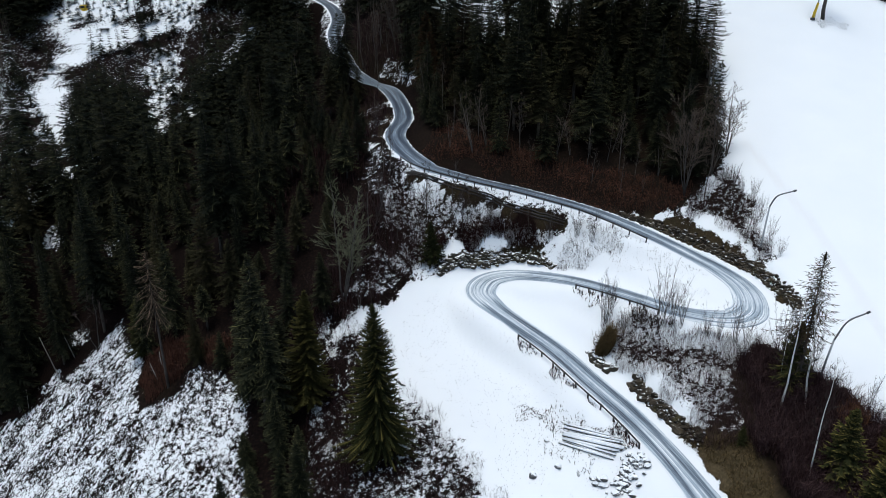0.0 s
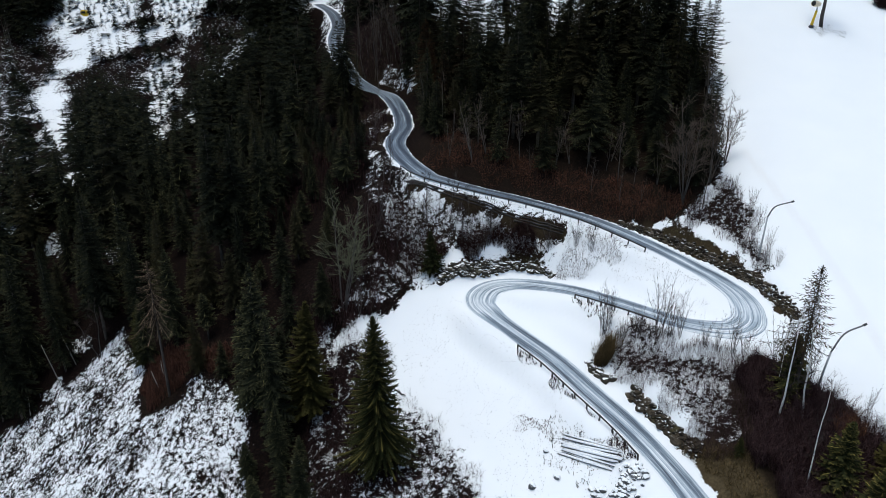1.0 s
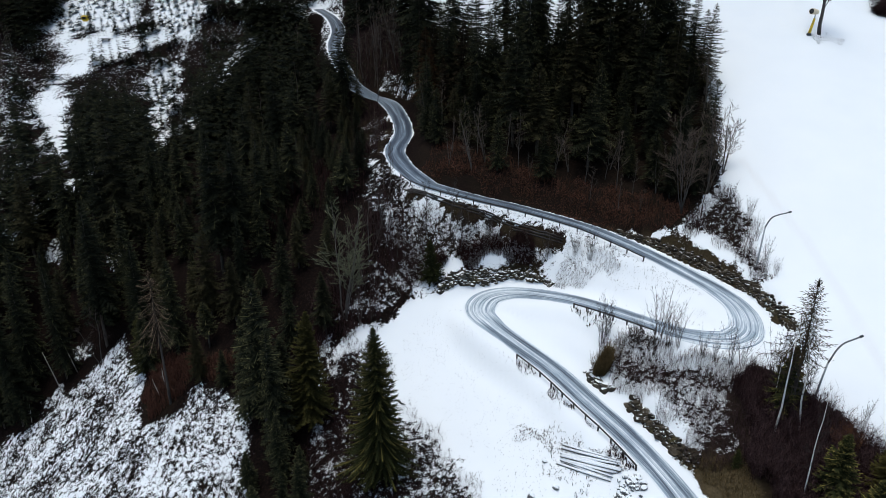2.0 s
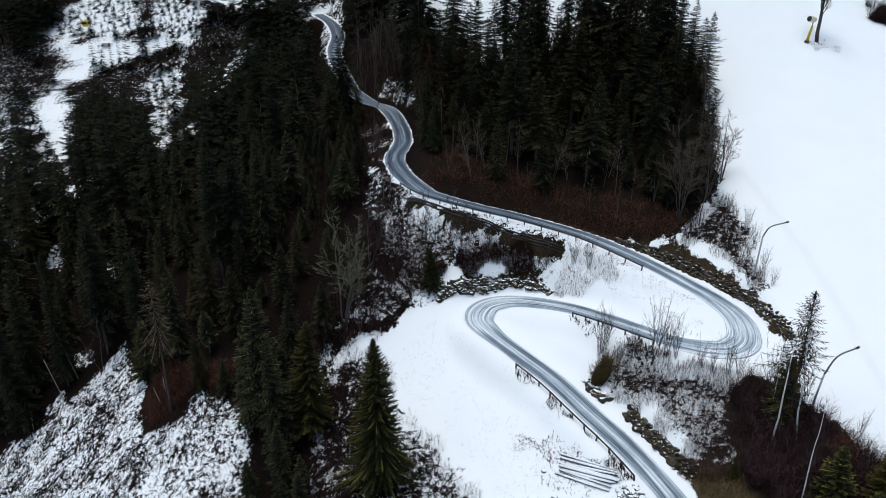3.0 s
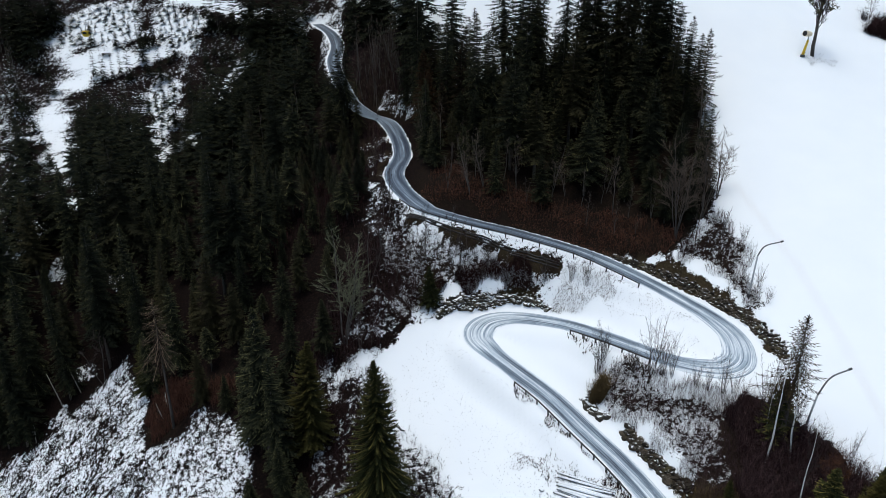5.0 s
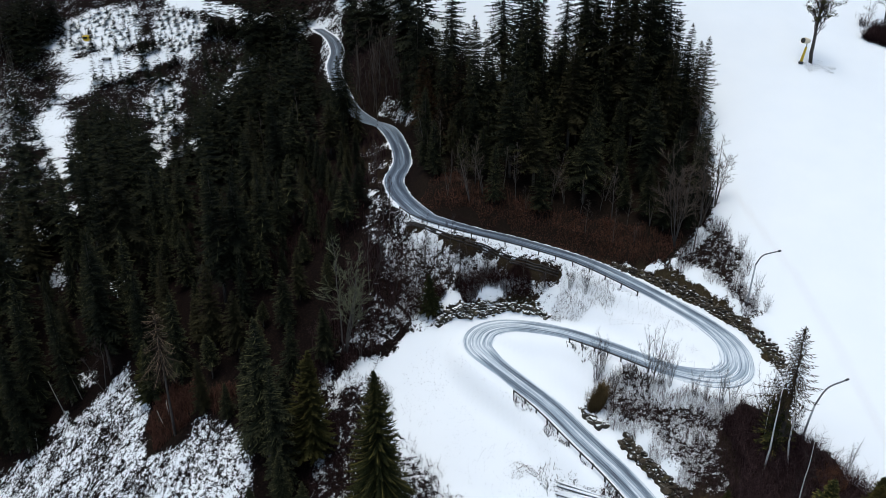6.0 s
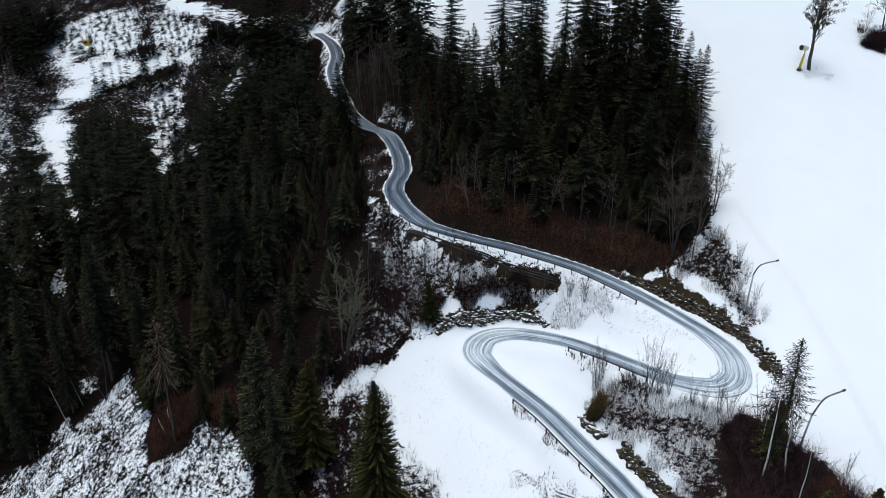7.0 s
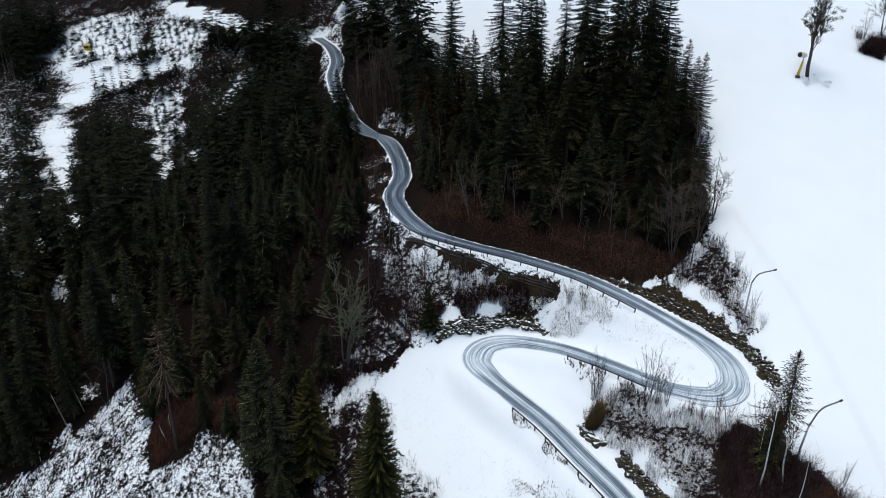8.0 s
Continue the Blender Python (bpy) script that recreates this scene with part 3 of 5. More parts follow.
# ---- trees ----
def spruce_meshes(name, seed, tall, radius, bare, count, droop, needles, twig=1.0, curve=0.70, lace=1.0):
    """Trunk and crown of a spruce: whorls of drooping boughs, each a saw-toothed spray with curtains of hanging twigs."""
    r = random.Random(seed)
    lean = (r.uniform(-0.015, 0.015) * tall, r.uniform(-0.015, 0.015) * tall)
    trunk = Soup()
    n = 8
    pts = [(lean[0] * (i / n) ** 2, lean[1] * (i / n) ** 2, tall * i / n) for i in range(n + 1)]
    pts[0] = (0, 0, -1.0)
    trunk.tube(pts, [0.010 * tall * (1 - 0.96 * i / n) + 0.008 for i in range(n + 1)], 6)
    crown = Soup()
    gap = [r.uniform(0, 6.28) for _ in range(3)]
    per = 6
    whorls = max(4, count // per)
    for b in range(whorls * per):
        w, i = divmod(b, per)
        if i == 0:
            level, turn, swell = r.random(), r.uniform(0, 6.28), r.uniform(0.86, 1.12)
        f = ((w + 0.45 * level + 0.9 * r.random()) / (whorls + 0.35)) ** 0.9
        h = bare + (1 - bare) * f
        az = turn + i * 6.2832 / per + r.uniform(-0.3, 0.3)
        reach = radius * ((1 - f) ** curve + 0.012 + 0.03 * (1 - f)) * swell
        reach *= 1 + 0.15 * math.sin(az + gap[0]) + 0.10 * math.sin(3 * az + gap[1] + 6 * f)
        if f < 0.14:
            reach *= 0.45 + 3.9 * f
        length = reach * r.uniform(0.62, 1.12)
        rise = 0.8 * (f - 0.5) - droop * (1 - f) * 0.8 + r.uniform(-0.12, 0.12)
        base = Vector((lean[0] * h * h, lean[1] * h * h, tall * h))
        ahead, side = Vector((math.cos(az), math.sin(az), 0)), Vector((-math.sin(az), math.cos(az), 0))
        steps = max(3, min(13 if twig < 0.9 else 7, int(2.2 + 1.4 * length / twig)))
        sway = r.uniform(-0.12, 0.12)
        spine = []
        for k in range(steps + 1):
            q = k / steps
            spine.append(base + ahead * length * q + side * length * sway * q * q + Vector((0, 0, length * (rise * q - 0.45 * droop * q * q + 0.24 * q ** 3))))
        # how much of the light put into the needle colour this bough's tips carry
        tip_bright = r.uniform(0.35, 1.0)
        pale = r.random() < 0.22 or lace < 0.5
        for k in range(steps):
            s0, s1 = k / steps, (k + 1) / steps
            a, c = spine[k], spine[k + 1]
            for sgn in (-1, 1):
                tl = (0.19 + 0.27 * length * (1.05 - s0) ** 0.8) * r.uniform(0.6, 1.25) * min(twig, 1.3)
                e = a.lerp(c, 0.6) + side * sgn * tl + ahead * tl * r.uniform(0.4, 0.9)
                e.z -= tl * r.uniform(0.15, 0.65) * (0.5 + droop)
                crown.tri(a, a.lerp(c, lace) + ahead * 0.12 * lace, e, 0.25 * s0, tip_bright * min(1.0, 0.45 + 0.6 * s1))
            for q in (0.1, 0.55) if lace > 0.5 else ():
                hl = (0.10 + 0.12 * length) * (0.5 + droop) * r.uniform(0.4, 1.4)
                crown.tri(a.lerp(c, q), a.lerp(c, q + 0.38), a.lerp(c, q + 0.2) + Vector((r.uniform(-0.1, 0.1), r.uniform(-0.1, 0.1), -hl)), 0.2 * s0, tip_bright * 0.7 * s1)
            if pale:
                wd = (0.035 + 0.01 * length) * (1.0 if lace > 0.5 else 0.5)
                lift = Vector((0, 0, 0.03))
                crown.quad(a - side * wd + lift, a + side * wd + lift, c + side * wd * 0.7 + lift, c - side * wd * 0.7 + lift, 1.0, 1.0)
        crown.tri(spine[-1] - side * 0.08, spine[-1] + side * 0.08, spine[-1] + ahead * 0.3 * min(1.0, length) + Vector((0, 0, 0.05)), 0.6, tip_bright)
    for k in range(5):
        a = k * 1.257
        crown.tri((lean[0] + 0.12 * math.cos(a), lean[1] + 0.12 * math.sin(a), tall * 0.95), (lean[0] - 0.12 * math.cos(a), lean[1] - 0.12 * math.sin(a), tall * 0.95),
                  (lean[0], lean[1], tall * 1.012), 0.4, 1.0)
    return trunk.mesh(name + "_trunk", M_BARK, True), crown.mesh(name + "_crown", needles)


def bare_tree_meshes(name, seed, tall, spread, bark, twig, stems=1, fine=1.0, upright=0.6, trunk_to=0.95, base=0.009, thick=1.0):
    """A leafless tree: trunk, limbs that fork twice, and a haze of twigs."""
    r = random.Random(seed)
    trunk, crown = Soup(), Soup()

    def sprig(p, d, length, count):
        for _ in range(count):
            a = (d + Vector((r.uniform(-1, 1), r.uniform(-1, 1), r.uniform(-0.3, 0.9))) * 0.75).normalized()
            l = length * r.uniform(0.5, 1.2)
            e = p + a * l
            m = p.lerp(e, 0.55) + Vector((r.uniform(-1, 1), r.uniform(-1, 1), r.uniform(-0.5, 0.5))) * l * 0.08
            q = a.cross(Vector((r.uniform(-1, 1), r.uniform(-1, 1), r.uniform(-1, 1)))).normalized() * (0.013 + 0.010 * l) * thick
            crown.quad(p - q, p + q, m + q * 0.7, m - q * 0.7, 0.2, 0.6)
            crown.tri(m - q * 0.7, m + q * 0.7, e, 0.6, 1.0)

    def limb(p, d, length, rad, level):
        pts, v = [p], Vector(d)
        n = 3
        for i in range(n):
            v = (v + Vector((r.uniform(-1, 1), r.uniform(-1, 1), r.uniform(-0.2, 0.7) * upright)) * 0.20).normalized()
            pts.append(pts[-1] + v * length / n)
        crown.tube([tuple(q) for q in pts], [rad * (1 - 0.75 * i / n) + 0.011 for i in range(n + 1)], 3, False)
        if level == 0:
            for i in range(1, n + 1):
                sprig(pts[i], v, length * 0.55, max(1, round(4 * fine)))
            return
        kids = 5
        for k in range(kids):
            s = 0.3 + 0.7 * (k + r.random()) / kids
            j = min(int(s * n), n - 1)
            q = pts[j].lerp(pts[j + 1], s * n - j)
            az = r.uniform(0, 6.28)
            side = v.cross(Vector((math.cos(az), math.sin(az), 0.2))).normalized()
            limb(q, (v * 0.75 + side * 0.65).normalized(), length * r.uniform(0.38, 0.58), rad * 0.45, level - 1)

    for s in range(stems):
        az0 = r.uniform(0, 6.28)
        tilt = Vector((math.cos(az0), math.sin(az0), 0)) * (0.05 if stems == 1 else r.uniform(0.08, 0.3))
        t = tall * (1.0 if s == 0 else r.uniform(0.65, 0.95))
        n = 8
        pts, wob = [], Vector((0, 0, 0))
        for i in range(n + 1):
            wob = wob + Vector((r.uniform(-1, 1), r.uniform(-1, 1), 0)) * 0.012 * t
            pts.append(Vector((0, 0, t * trunk_to * i / n)) + tilt * t * (i / n) + wob * (i > 0))
        pts[0].z = -0.8
        rad = base * t
        trunk.tube([tuple(q) for q in pts], [rad * (1 - 0.9 * i / n) + 0.012 for i in range(n + 1)], 6)
        count = max(5, round((13 if stems == 1 else 6) * fine))
        for k in range(count):
            f = 0.30 + 0.68 * (k + r.random() * 0.8) / count
            j = min(int(f * n), n - 1)
            p = pts[j].lerp(pts[j + 1], f * n - j)
            az = k * 2.4 + r.uniform(-0.5, 0.5)
            d = Vector((math.cos(az), math.sin(az), upright + r.uniform(-0.1, 0.5))).normalized()
            limb(p, d, spread * t * (1.15 - 0.75 * f) * r.uniform(0.7, 1.15), rad * 0.35 * (1.1 - f), 1)
        sprig(pts[-1], Vector((0, 0, 1)), t * 0.08, 6)
    return trunk.mesh(name + "_trunk", bark, True), crown.mesh(name + "_branches", twig)


def shrub_meshes(name, seed, tall, stems, bark, twig):
    """A leafless shrub: a fan of slim upright stems, each with thin ascending shoots."""
    r = random.Random(seed)
    trunk, crown = Soup(), Soup()

    def shoot(p, d, l, w):
        side = d.cross(Vector((r.uniform(-1, 1), r.uniform(-1, 1), r.uniform(-1, 1)))).normalized() * w
        crown.tri(p - side, p + side, p + d * l)

    for k in range(stems):
        az, out = k * 2.4 + r.uniform(-0.4, 0.4), r.uniform(0.05, 0.38)
        t = tall * r.uniform(0.55, 1.0)
        foot = Vector((math.cos(az), math.sin(az), 0)) * r.uniform(0.05, 0.35)
        pts = []
        for i in range(5):
            q = i / 4
            pts.append(foot + Vector((math.cos(az) * out * q ** 1.4, math.sin(az) * out * q ** 1.4, q)) * t + Vector((r.uniform(-1, 1), r.uniform(-1, 1), 0)) * 0.02 * t * q)
        pts[0].z = -0.4
        trunk.tube([tuple(q) for q in pts], [0.026, 0.021, 0.016, 0.011, 0.005], 3, False)
        for j in range(11):
            f = 0.22 + 0.75 * (j + r.random()) / 11
            i = min(int(f * 4), 3)
            p = pts[i].lerp(pts[i + 1], f * 4 - i)
            a2 = r.uniform(0, 6.28)
            d = Vector((math.cos(a2) * 0.55, math.sin(a2) * 0.55, 1)).normalized()
            l = t * r.uniform(0.14, 0.30) * (1.2 - f)
            shoot(p, d, l, 0.012)
            for _ in range(4):
                g = p + d * l * r.uniform(0.2, 0.9)
                shoot(g, (d + Vector((r.uniform(-1, 1), r.uniform(-1, 1), r.uniform(-0.2, 0.6))) * 0.6).normalized(), l * r.uniform(0.4, 0.8), 0.009)
    return trunk.mesh(name + "_stems", bark, True), crown.mesh(name + "_twigs", twig)


def tree_thing(name, meshes, label, category, group, crown_name="crown"):
    top = new(name)
    tagged(top, label, category, group)
    child("trunk", meshes[0], top)
    child(crown_name, meshes[1], top)
    return top


def put(proto, x, y, z, scale, turn, wide=1.0, tilt=(0, 0)):
    m = Matrix.LocRotScale((x, y, z), Euler((radians(tilt[0]), radians(tilt[1]), turn)), (scale * wide, scale * wide, scale))
    return m if proto is None else copy_thing(proto, m)


class Stand:
    """Plants trees: the first of a kind is the model itself, the rest are copies that share its meshes."""

    def __init__(self, name, meshes, tall, label, category, group, crown_name="crown"):
        self.top, self.tall, self.used = tree_thing(name, meshes, label, category, group, crown_name), tall, False

    def plant(self, x, y, h, turn, wide=1.0, tilt=(0, 0), label=""):
        m = put(None, x, y, ground_z(x, y) - 0.1, h / self.tall, turn, wide, tilt)
        if self.used:
            ob = copy_thing(self.top, m)
        else:
            ob, self.used = self.top, True
            ob.matrix_basis = m
        if label:
            tagged(ob, label)
        return ob


SPRUCE_LABEL = "tall dark green spruce with drooping branches on the forest slope"
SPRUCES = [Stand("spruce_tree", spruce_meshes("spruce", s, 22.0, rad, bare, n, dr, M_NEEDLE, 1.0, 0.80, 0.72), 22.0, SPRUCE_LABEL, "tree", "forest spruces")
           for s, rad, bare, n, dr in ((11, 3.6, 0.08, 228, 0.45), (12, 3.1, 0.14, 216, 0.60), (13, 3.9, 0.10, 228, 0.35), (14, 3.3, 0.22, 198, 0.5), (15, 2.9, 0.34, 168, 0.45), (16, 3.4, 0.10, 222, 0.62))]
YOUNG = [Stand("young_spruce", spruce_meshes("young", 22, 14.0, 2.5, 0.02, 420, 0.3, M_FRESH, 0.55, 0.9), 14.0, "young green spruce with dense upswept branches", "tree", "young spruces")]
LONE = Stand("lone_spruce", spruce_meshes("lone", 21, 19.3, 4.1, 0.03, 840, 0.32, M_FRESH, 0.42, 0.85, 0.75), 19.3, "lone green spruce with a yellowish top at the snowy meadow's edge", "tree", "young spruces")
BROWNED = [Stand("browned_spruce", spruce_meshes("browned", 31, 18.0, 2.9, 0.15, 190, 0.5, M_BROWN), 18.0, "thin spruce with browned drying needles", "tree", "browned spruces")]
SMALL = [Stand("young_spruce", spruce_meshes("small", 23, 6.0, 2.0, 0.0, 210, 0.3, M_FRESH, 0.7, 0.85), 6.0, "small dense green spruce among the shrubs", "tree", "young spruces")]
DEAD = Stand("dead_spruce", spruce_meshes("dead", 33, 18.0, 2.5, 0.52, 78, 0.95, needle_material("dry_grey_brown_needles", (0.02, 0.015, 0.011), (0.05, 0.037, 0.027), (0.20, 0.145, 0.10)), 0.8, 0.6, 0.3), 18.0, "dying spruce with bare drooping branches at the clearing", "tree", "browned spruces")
GREY = [Stand("bare_tree", bare_tree_meshes("bare", s, 13.0, sp, M_PALEBARK, M_TWIGPALE, st, 0.85, up, 0.95, 0.008, 1.0), 13.0, "leafless grey deciduous tree with fine twigs", "tree", "bare trees", "crown")
        for s, sp, st, up in ((41, 0.24, 1, 0.75), (42, 0.20, 2, 0.9), (43, 0.28, 3, 0.6), (44, 0.16, 1, 1.2))]
MOSSY = Stand("mossy_tree", bare_tree_meshes("mossy", 51, 15.0, 0.23, M_GREYBARK, M_TWIGMOSS, 4, 2.0, 0.8, 0.95, 0.007, 0.75), 15.0, "leafless tree with moss-grey spreading branches at the wood's edge", "tree", "bare trees")

WEST_TOPS = [(-33.8, 113.3, 37.3), (-35.2, 93.6, 35.6), (-30.6, 90.5, 32.8), (-23.3, 90.9, 35.5), (-35.1, 100.6, 34.5), (-22.3, 72.6, 24.9), (-20.7, 104.9, 35.1), (-21.6, 94.7, 36.0),
             (-16.3, 115.5, 37.1), (-57.1, 115.9, 33.9), (-53.1, 117.4, 32.0), (-59.7, 114.8, 27.8), (-49.6, 108.8, 27.0), (-44.8, 109.9, 30.1), (-17.0, 94.0, 32.0), (-28.4, 99.6, 37.3),
             (-31.9, 140.2, 37.6), (-25.2, 131.3, 44.5), (-43.0, 164.0, 43.8), (-18.9, 131.0, 44.5), (-22.1, 135.6, 38.4), (-13.8, 117.9, 34.0)]
EAST_TOPS = [(38.9, 108.7, 45.9), (35.6, 119.9, 52.6), (8.7, 105.8, 45.8), (15.8, 104.3, 43.4), (34.1, 98.6, 46.4), (22.3, 118.7, 51.8), (31.6, 129.9, 53.0)]
planted = [(-38.9, 82.6), (-39.3, 79.8)]
spruce_plan = []          # x, y, height, width, kind
pick = random.Random(5)


def roomy(x, y, gap):
    return all((x - a) ** 2 + (y - b) ** 2 > gap * gap for a, b in planted)


for x, y, top in WEST_TOPS + EAST_TOPS:
    planted.append((x, y))
    spruce_plan.append((x, y, max(9.0, top - ground_z(x, y)), pick.uniform(1.0, 1.25), pick.randrange(4)))
for x, y, top in ((3.5, 125.7, 49.3), (-3.0, 131.3, 48.9), (-2.2, 127.0, 45.5), (0.4, 122.5, 44.0), (-1.5, 137.0, 49.0), (1.0, 133.5, 47.0)):
    planted.append((x, y))
    BROWNED[0].plant(x, y, top - ground_z(x, y), pick.uniform(0, 6.28), 1.1)


def fill(poly, gap, count, rule, road_free=4.5):
    """Trees at random within an outline, with room between them."""
    p = np.array(poly)
    lo, hi = p.min(0), p.max(0)
    n = count * 40
    xs = np.array([pick.uniform(lo[0], hi[0]) for _ in range(n)])
    ys = np.array([pick.uniform(lo[1], hi[1]) for _ in range(n)])
    ok = (inside(NO_TREES, xs, ys) <= 0) & (inside(poly, xs, ys) >= 0.8) & (road_gap(xs, ys)[0] >= road_free)
    made = 0
    for x, y in zip(xs[ok].tolist(), ys[ok].tolist()):
        if made == count:
            break
        if roomy(x, y, gap) and rule(x, y):
            planted.append((x, y))
            made += 1


def west_rule(x, y):
    z = ground_z(x, y)
    if any(inside(q, np.array([x]), np.array([y]))[0] > -1.0 for q in WOOD_SNOW):
        return False
    if inside(SCRUB_NOTCH, np.array([x]), np.array([y]))[0] > -0.5:
        return False
    top = 33.0 + 0.16 * (y - 90) - 0.05 * max(0, -x - 45) - max(0, 85 - y) * 0.45 - pick.uniform(5, 16)
    if -37 < x < -13 and 97 < y < 137:
        top = 34.5 + 0.2 * (y - 100) - pick.uniform(0, 9)
    h = min(25.0, top - z)
    if h < 7:
        h = pick.uniform(7, 11)
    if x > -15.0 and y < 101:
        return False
    spruce_plan.append((x, y, h, pick.uniform(0.9, 1.2), pick.randrange(6)))
    return True


def east_rule(x, y):
    if inside(BARE_BEND, np.array([x]), np.array([y]))[0] > -1.0:
        return False
    edge = road_gap(np.array([x]), np.array([y]))[0][0]
    if edge < (11 if y < 112 else 4):
        return False
    h = (pick.uniform(24, 31) if x > 14 else pick.uniform(22, 29)) if y > 120 else pick.uniform(17, 24) if y > 116 else pick.uniform(11, 19)
    spruce_plan.append((x, y, h, pick.uniform(1.0, 1.4), pick.randrange(6)))
    return True


def bend_rule(x, y):
    if y < 116 or inside(BARE_BEND, np.array([x]), np.array([y]))[0] > -1.0:
        return False
    spruce_plan.append((x, y, pick.uniform(12, 19), pick.uniform(0.9, 1.15), pick.randrange(6)))
    return True


for x, y, top in ((-19.2, 136.0, 44.0), (-20.4, 140.5, 46.0), (-20.9, 144.0, 48.5), (-19.4, 143.2, 47.5), (-20.7, 146.3, 49.5), (-22.0, 152.2, 51.0), (-24.6, 149.9, 47.0), (-22.3, 146.8, 49.5), (-23.2, 150.0, 50.0), (-24.6, 153.5, 50.5), (-26.2, 158.0, 51.0), (-27.8, 163.0, 51.5), (-19.5, 66.5, 18.0), (-18.0, 61.0, 13.0), (-21.0, 60.0, 16.0), (-16.8, 65.5, 13.5), (-20.5, 69.5, 20.0), (-15.6, 59.0, 9.0)):
    planted.append((x, y))
    spruce_plan.append((x, y, top - ground_z(x, y), pick.uniform(0.85, 1.05), pick.randrange(6)))
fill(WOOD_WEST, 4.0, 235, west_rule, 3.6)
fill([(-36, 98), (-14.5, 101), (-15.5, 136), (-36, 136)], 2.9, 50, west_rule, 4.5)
fill(WOOD_EAST, 3.0, 160, east_rule, 3.6)
fill(BEND_WOODS, 3.2, 60, bend_rule, 3.4)

# single trees
LONE.plant(-7.2, 64.3, 19.3, 0.4, 1.12)
YOUNG[0].plant(-16.6, 72.9, 15.6, 1.9, 1.4)
DEAD.plant(-38.9, 82.6, 20.6 - ground_z(-38.9, 82.6), 0.4, 1.1)
BANK = [Stand("bank_tree", bare_tree_meshes("bank", s, 9.0, sp, M_GREYBARK, M_TWIG, st, 1.2, up, 0.95, 0.007, 0.8), 9.0, "small leafless brown-twigged tree on the bank below the road", "tree", "bare trees")
        for s, sp, st, up in ((45, 0.24, 2, 0.8), (46, 0.22, 4, 0.9))]
MOSSY.plant(-13.6, 85.2, 17.0, 0.6)
planted += [(-7.8, 64.3), (-17, 72.6)]


# ---- retaining walls, rails ----
def nearest_index(x, y):
    return int(road_gap(np.array([float(x)]), np.array([float(y)]))[1][0])


TAN = np.gradient(ROAD[:, :2], axis=0)
TAN /= np.linalg.norm(TAN, axis=1)[:, None]
SIDE = np.stack([TAN[:, 1], -TAN[:, 0]], -1)      # to the right of one who drives uphill


def stone_mesh(seed, flat=0.7):
    """A rough quarried block: a jittered box with its corners knocked off."""
    r = random.Random(seed)
    bm = bmesh.new()
    bmesh.ops.create_cube(bm, size=1.0)
    bmesh.ops.bevel(bm, geom=list(bm.edges), offset=0.22, segments=1, affect="EDGES", clamp_overlap=True)
    for v in bm.verts:
        v.co.x += r.uniform(-0.14, 0.14)
        v.co.y += r.uniform(-0.14, 0.14)
        v.co.z = v.co.z * flat + r.uniform(-0.07, 0.07)
    me = bpy.data.meshes.new("stone")
    bm.to_mesh(me)
    bm.free()
    return me


def stones_of(seed, mat, count=7, flat=0.7):
    out = []
    for i in range(count):
        me = stone_mesh(seed + i, flat)
        me.materials.append(mat)
        out.append(me)
    return out


WALL_STONES, MOSSY_STONES = stones_of(100, M_STONE), stones_of(200, M_MOSSSTONE)


def along_line(points, step):
    """Places at an even step along a smooth plan line, with the heading there."""
    p = spline([(x, y, 0) for x, y in points], 20)[:, :2]
    d = np.concatenate([[0], np.cumsum(np.linalg.norm(np.diff(p, axis=0), axis=1))])
    out = []
    s = 0.0
    while s < d[-1]:
        x, y = np.interp(s, d, p[:, 0]), np.interp(s, d, p[:, 1])
        x2, y2 = np.interp(min(s + 0.3, d[-1]), d, p[:, 0]), np.interp(min(s + 0.3, d[-1]), d, p[:, 1])
        x1, y1 = np.interp(max(s - 0.3, 0), d, p[:, 0]), np.interp(max(s - 0.3, 0), d, p[:, 1])
        out.append((float(x), float(y), math.atan2(y2 - y1, x2 - x1), s / d[-1]))
        s += step
    return out


def stone_wall(line, rows, size, back, rise, seed, label, shape=None, stones=WALL_STONES):
    """Coursed rubble leaning into the bank: every stone an object of its own."""
    r = random.Random(seed)
    top = new("retaining_wall")
    tagged(top, label, "wall", kind="structure")
    for x, y, head, f in along_line(line, size * 0.66):
        n = rows * (shape(f) if shape else 1.0)
        bx, by = -math.sin(head), math.cos(head)
        z0 = ground_z(x, y)
        for k in range(max(1, round(n + r.uniform(-0.5, 0.5)))):
            o = back * k + r.uniform(-0.22, 0.22)
            slide = size * 0.4 * (k % 2) + r.uniform(-0.25, 0.25)
            px, py = x + bx * o + math.cos(head) * slide, y + by * o + math.sin(head) * slide
            ob = child("stone", r.choice(stones), top)
            s = size * r.uniform(0.6, 1.45)
            ob.matrix_basis = Matrix.LocRotScale((px, py, max(z0 + rise * k, ground_z(px, py) - 0.05) + r.uniform(-0.10, 0.08)), Euler((r.uniform(-0.4, 0.4), r.uniform(-0.4, 0.4), head + r.uniform(-1.3, 1.3))),
                                                 (s * r.uniform(0.95, 1.5), s * r.uniform(0.8, 1.15), s * r.uniform(0.8, 1.25)))
    return top


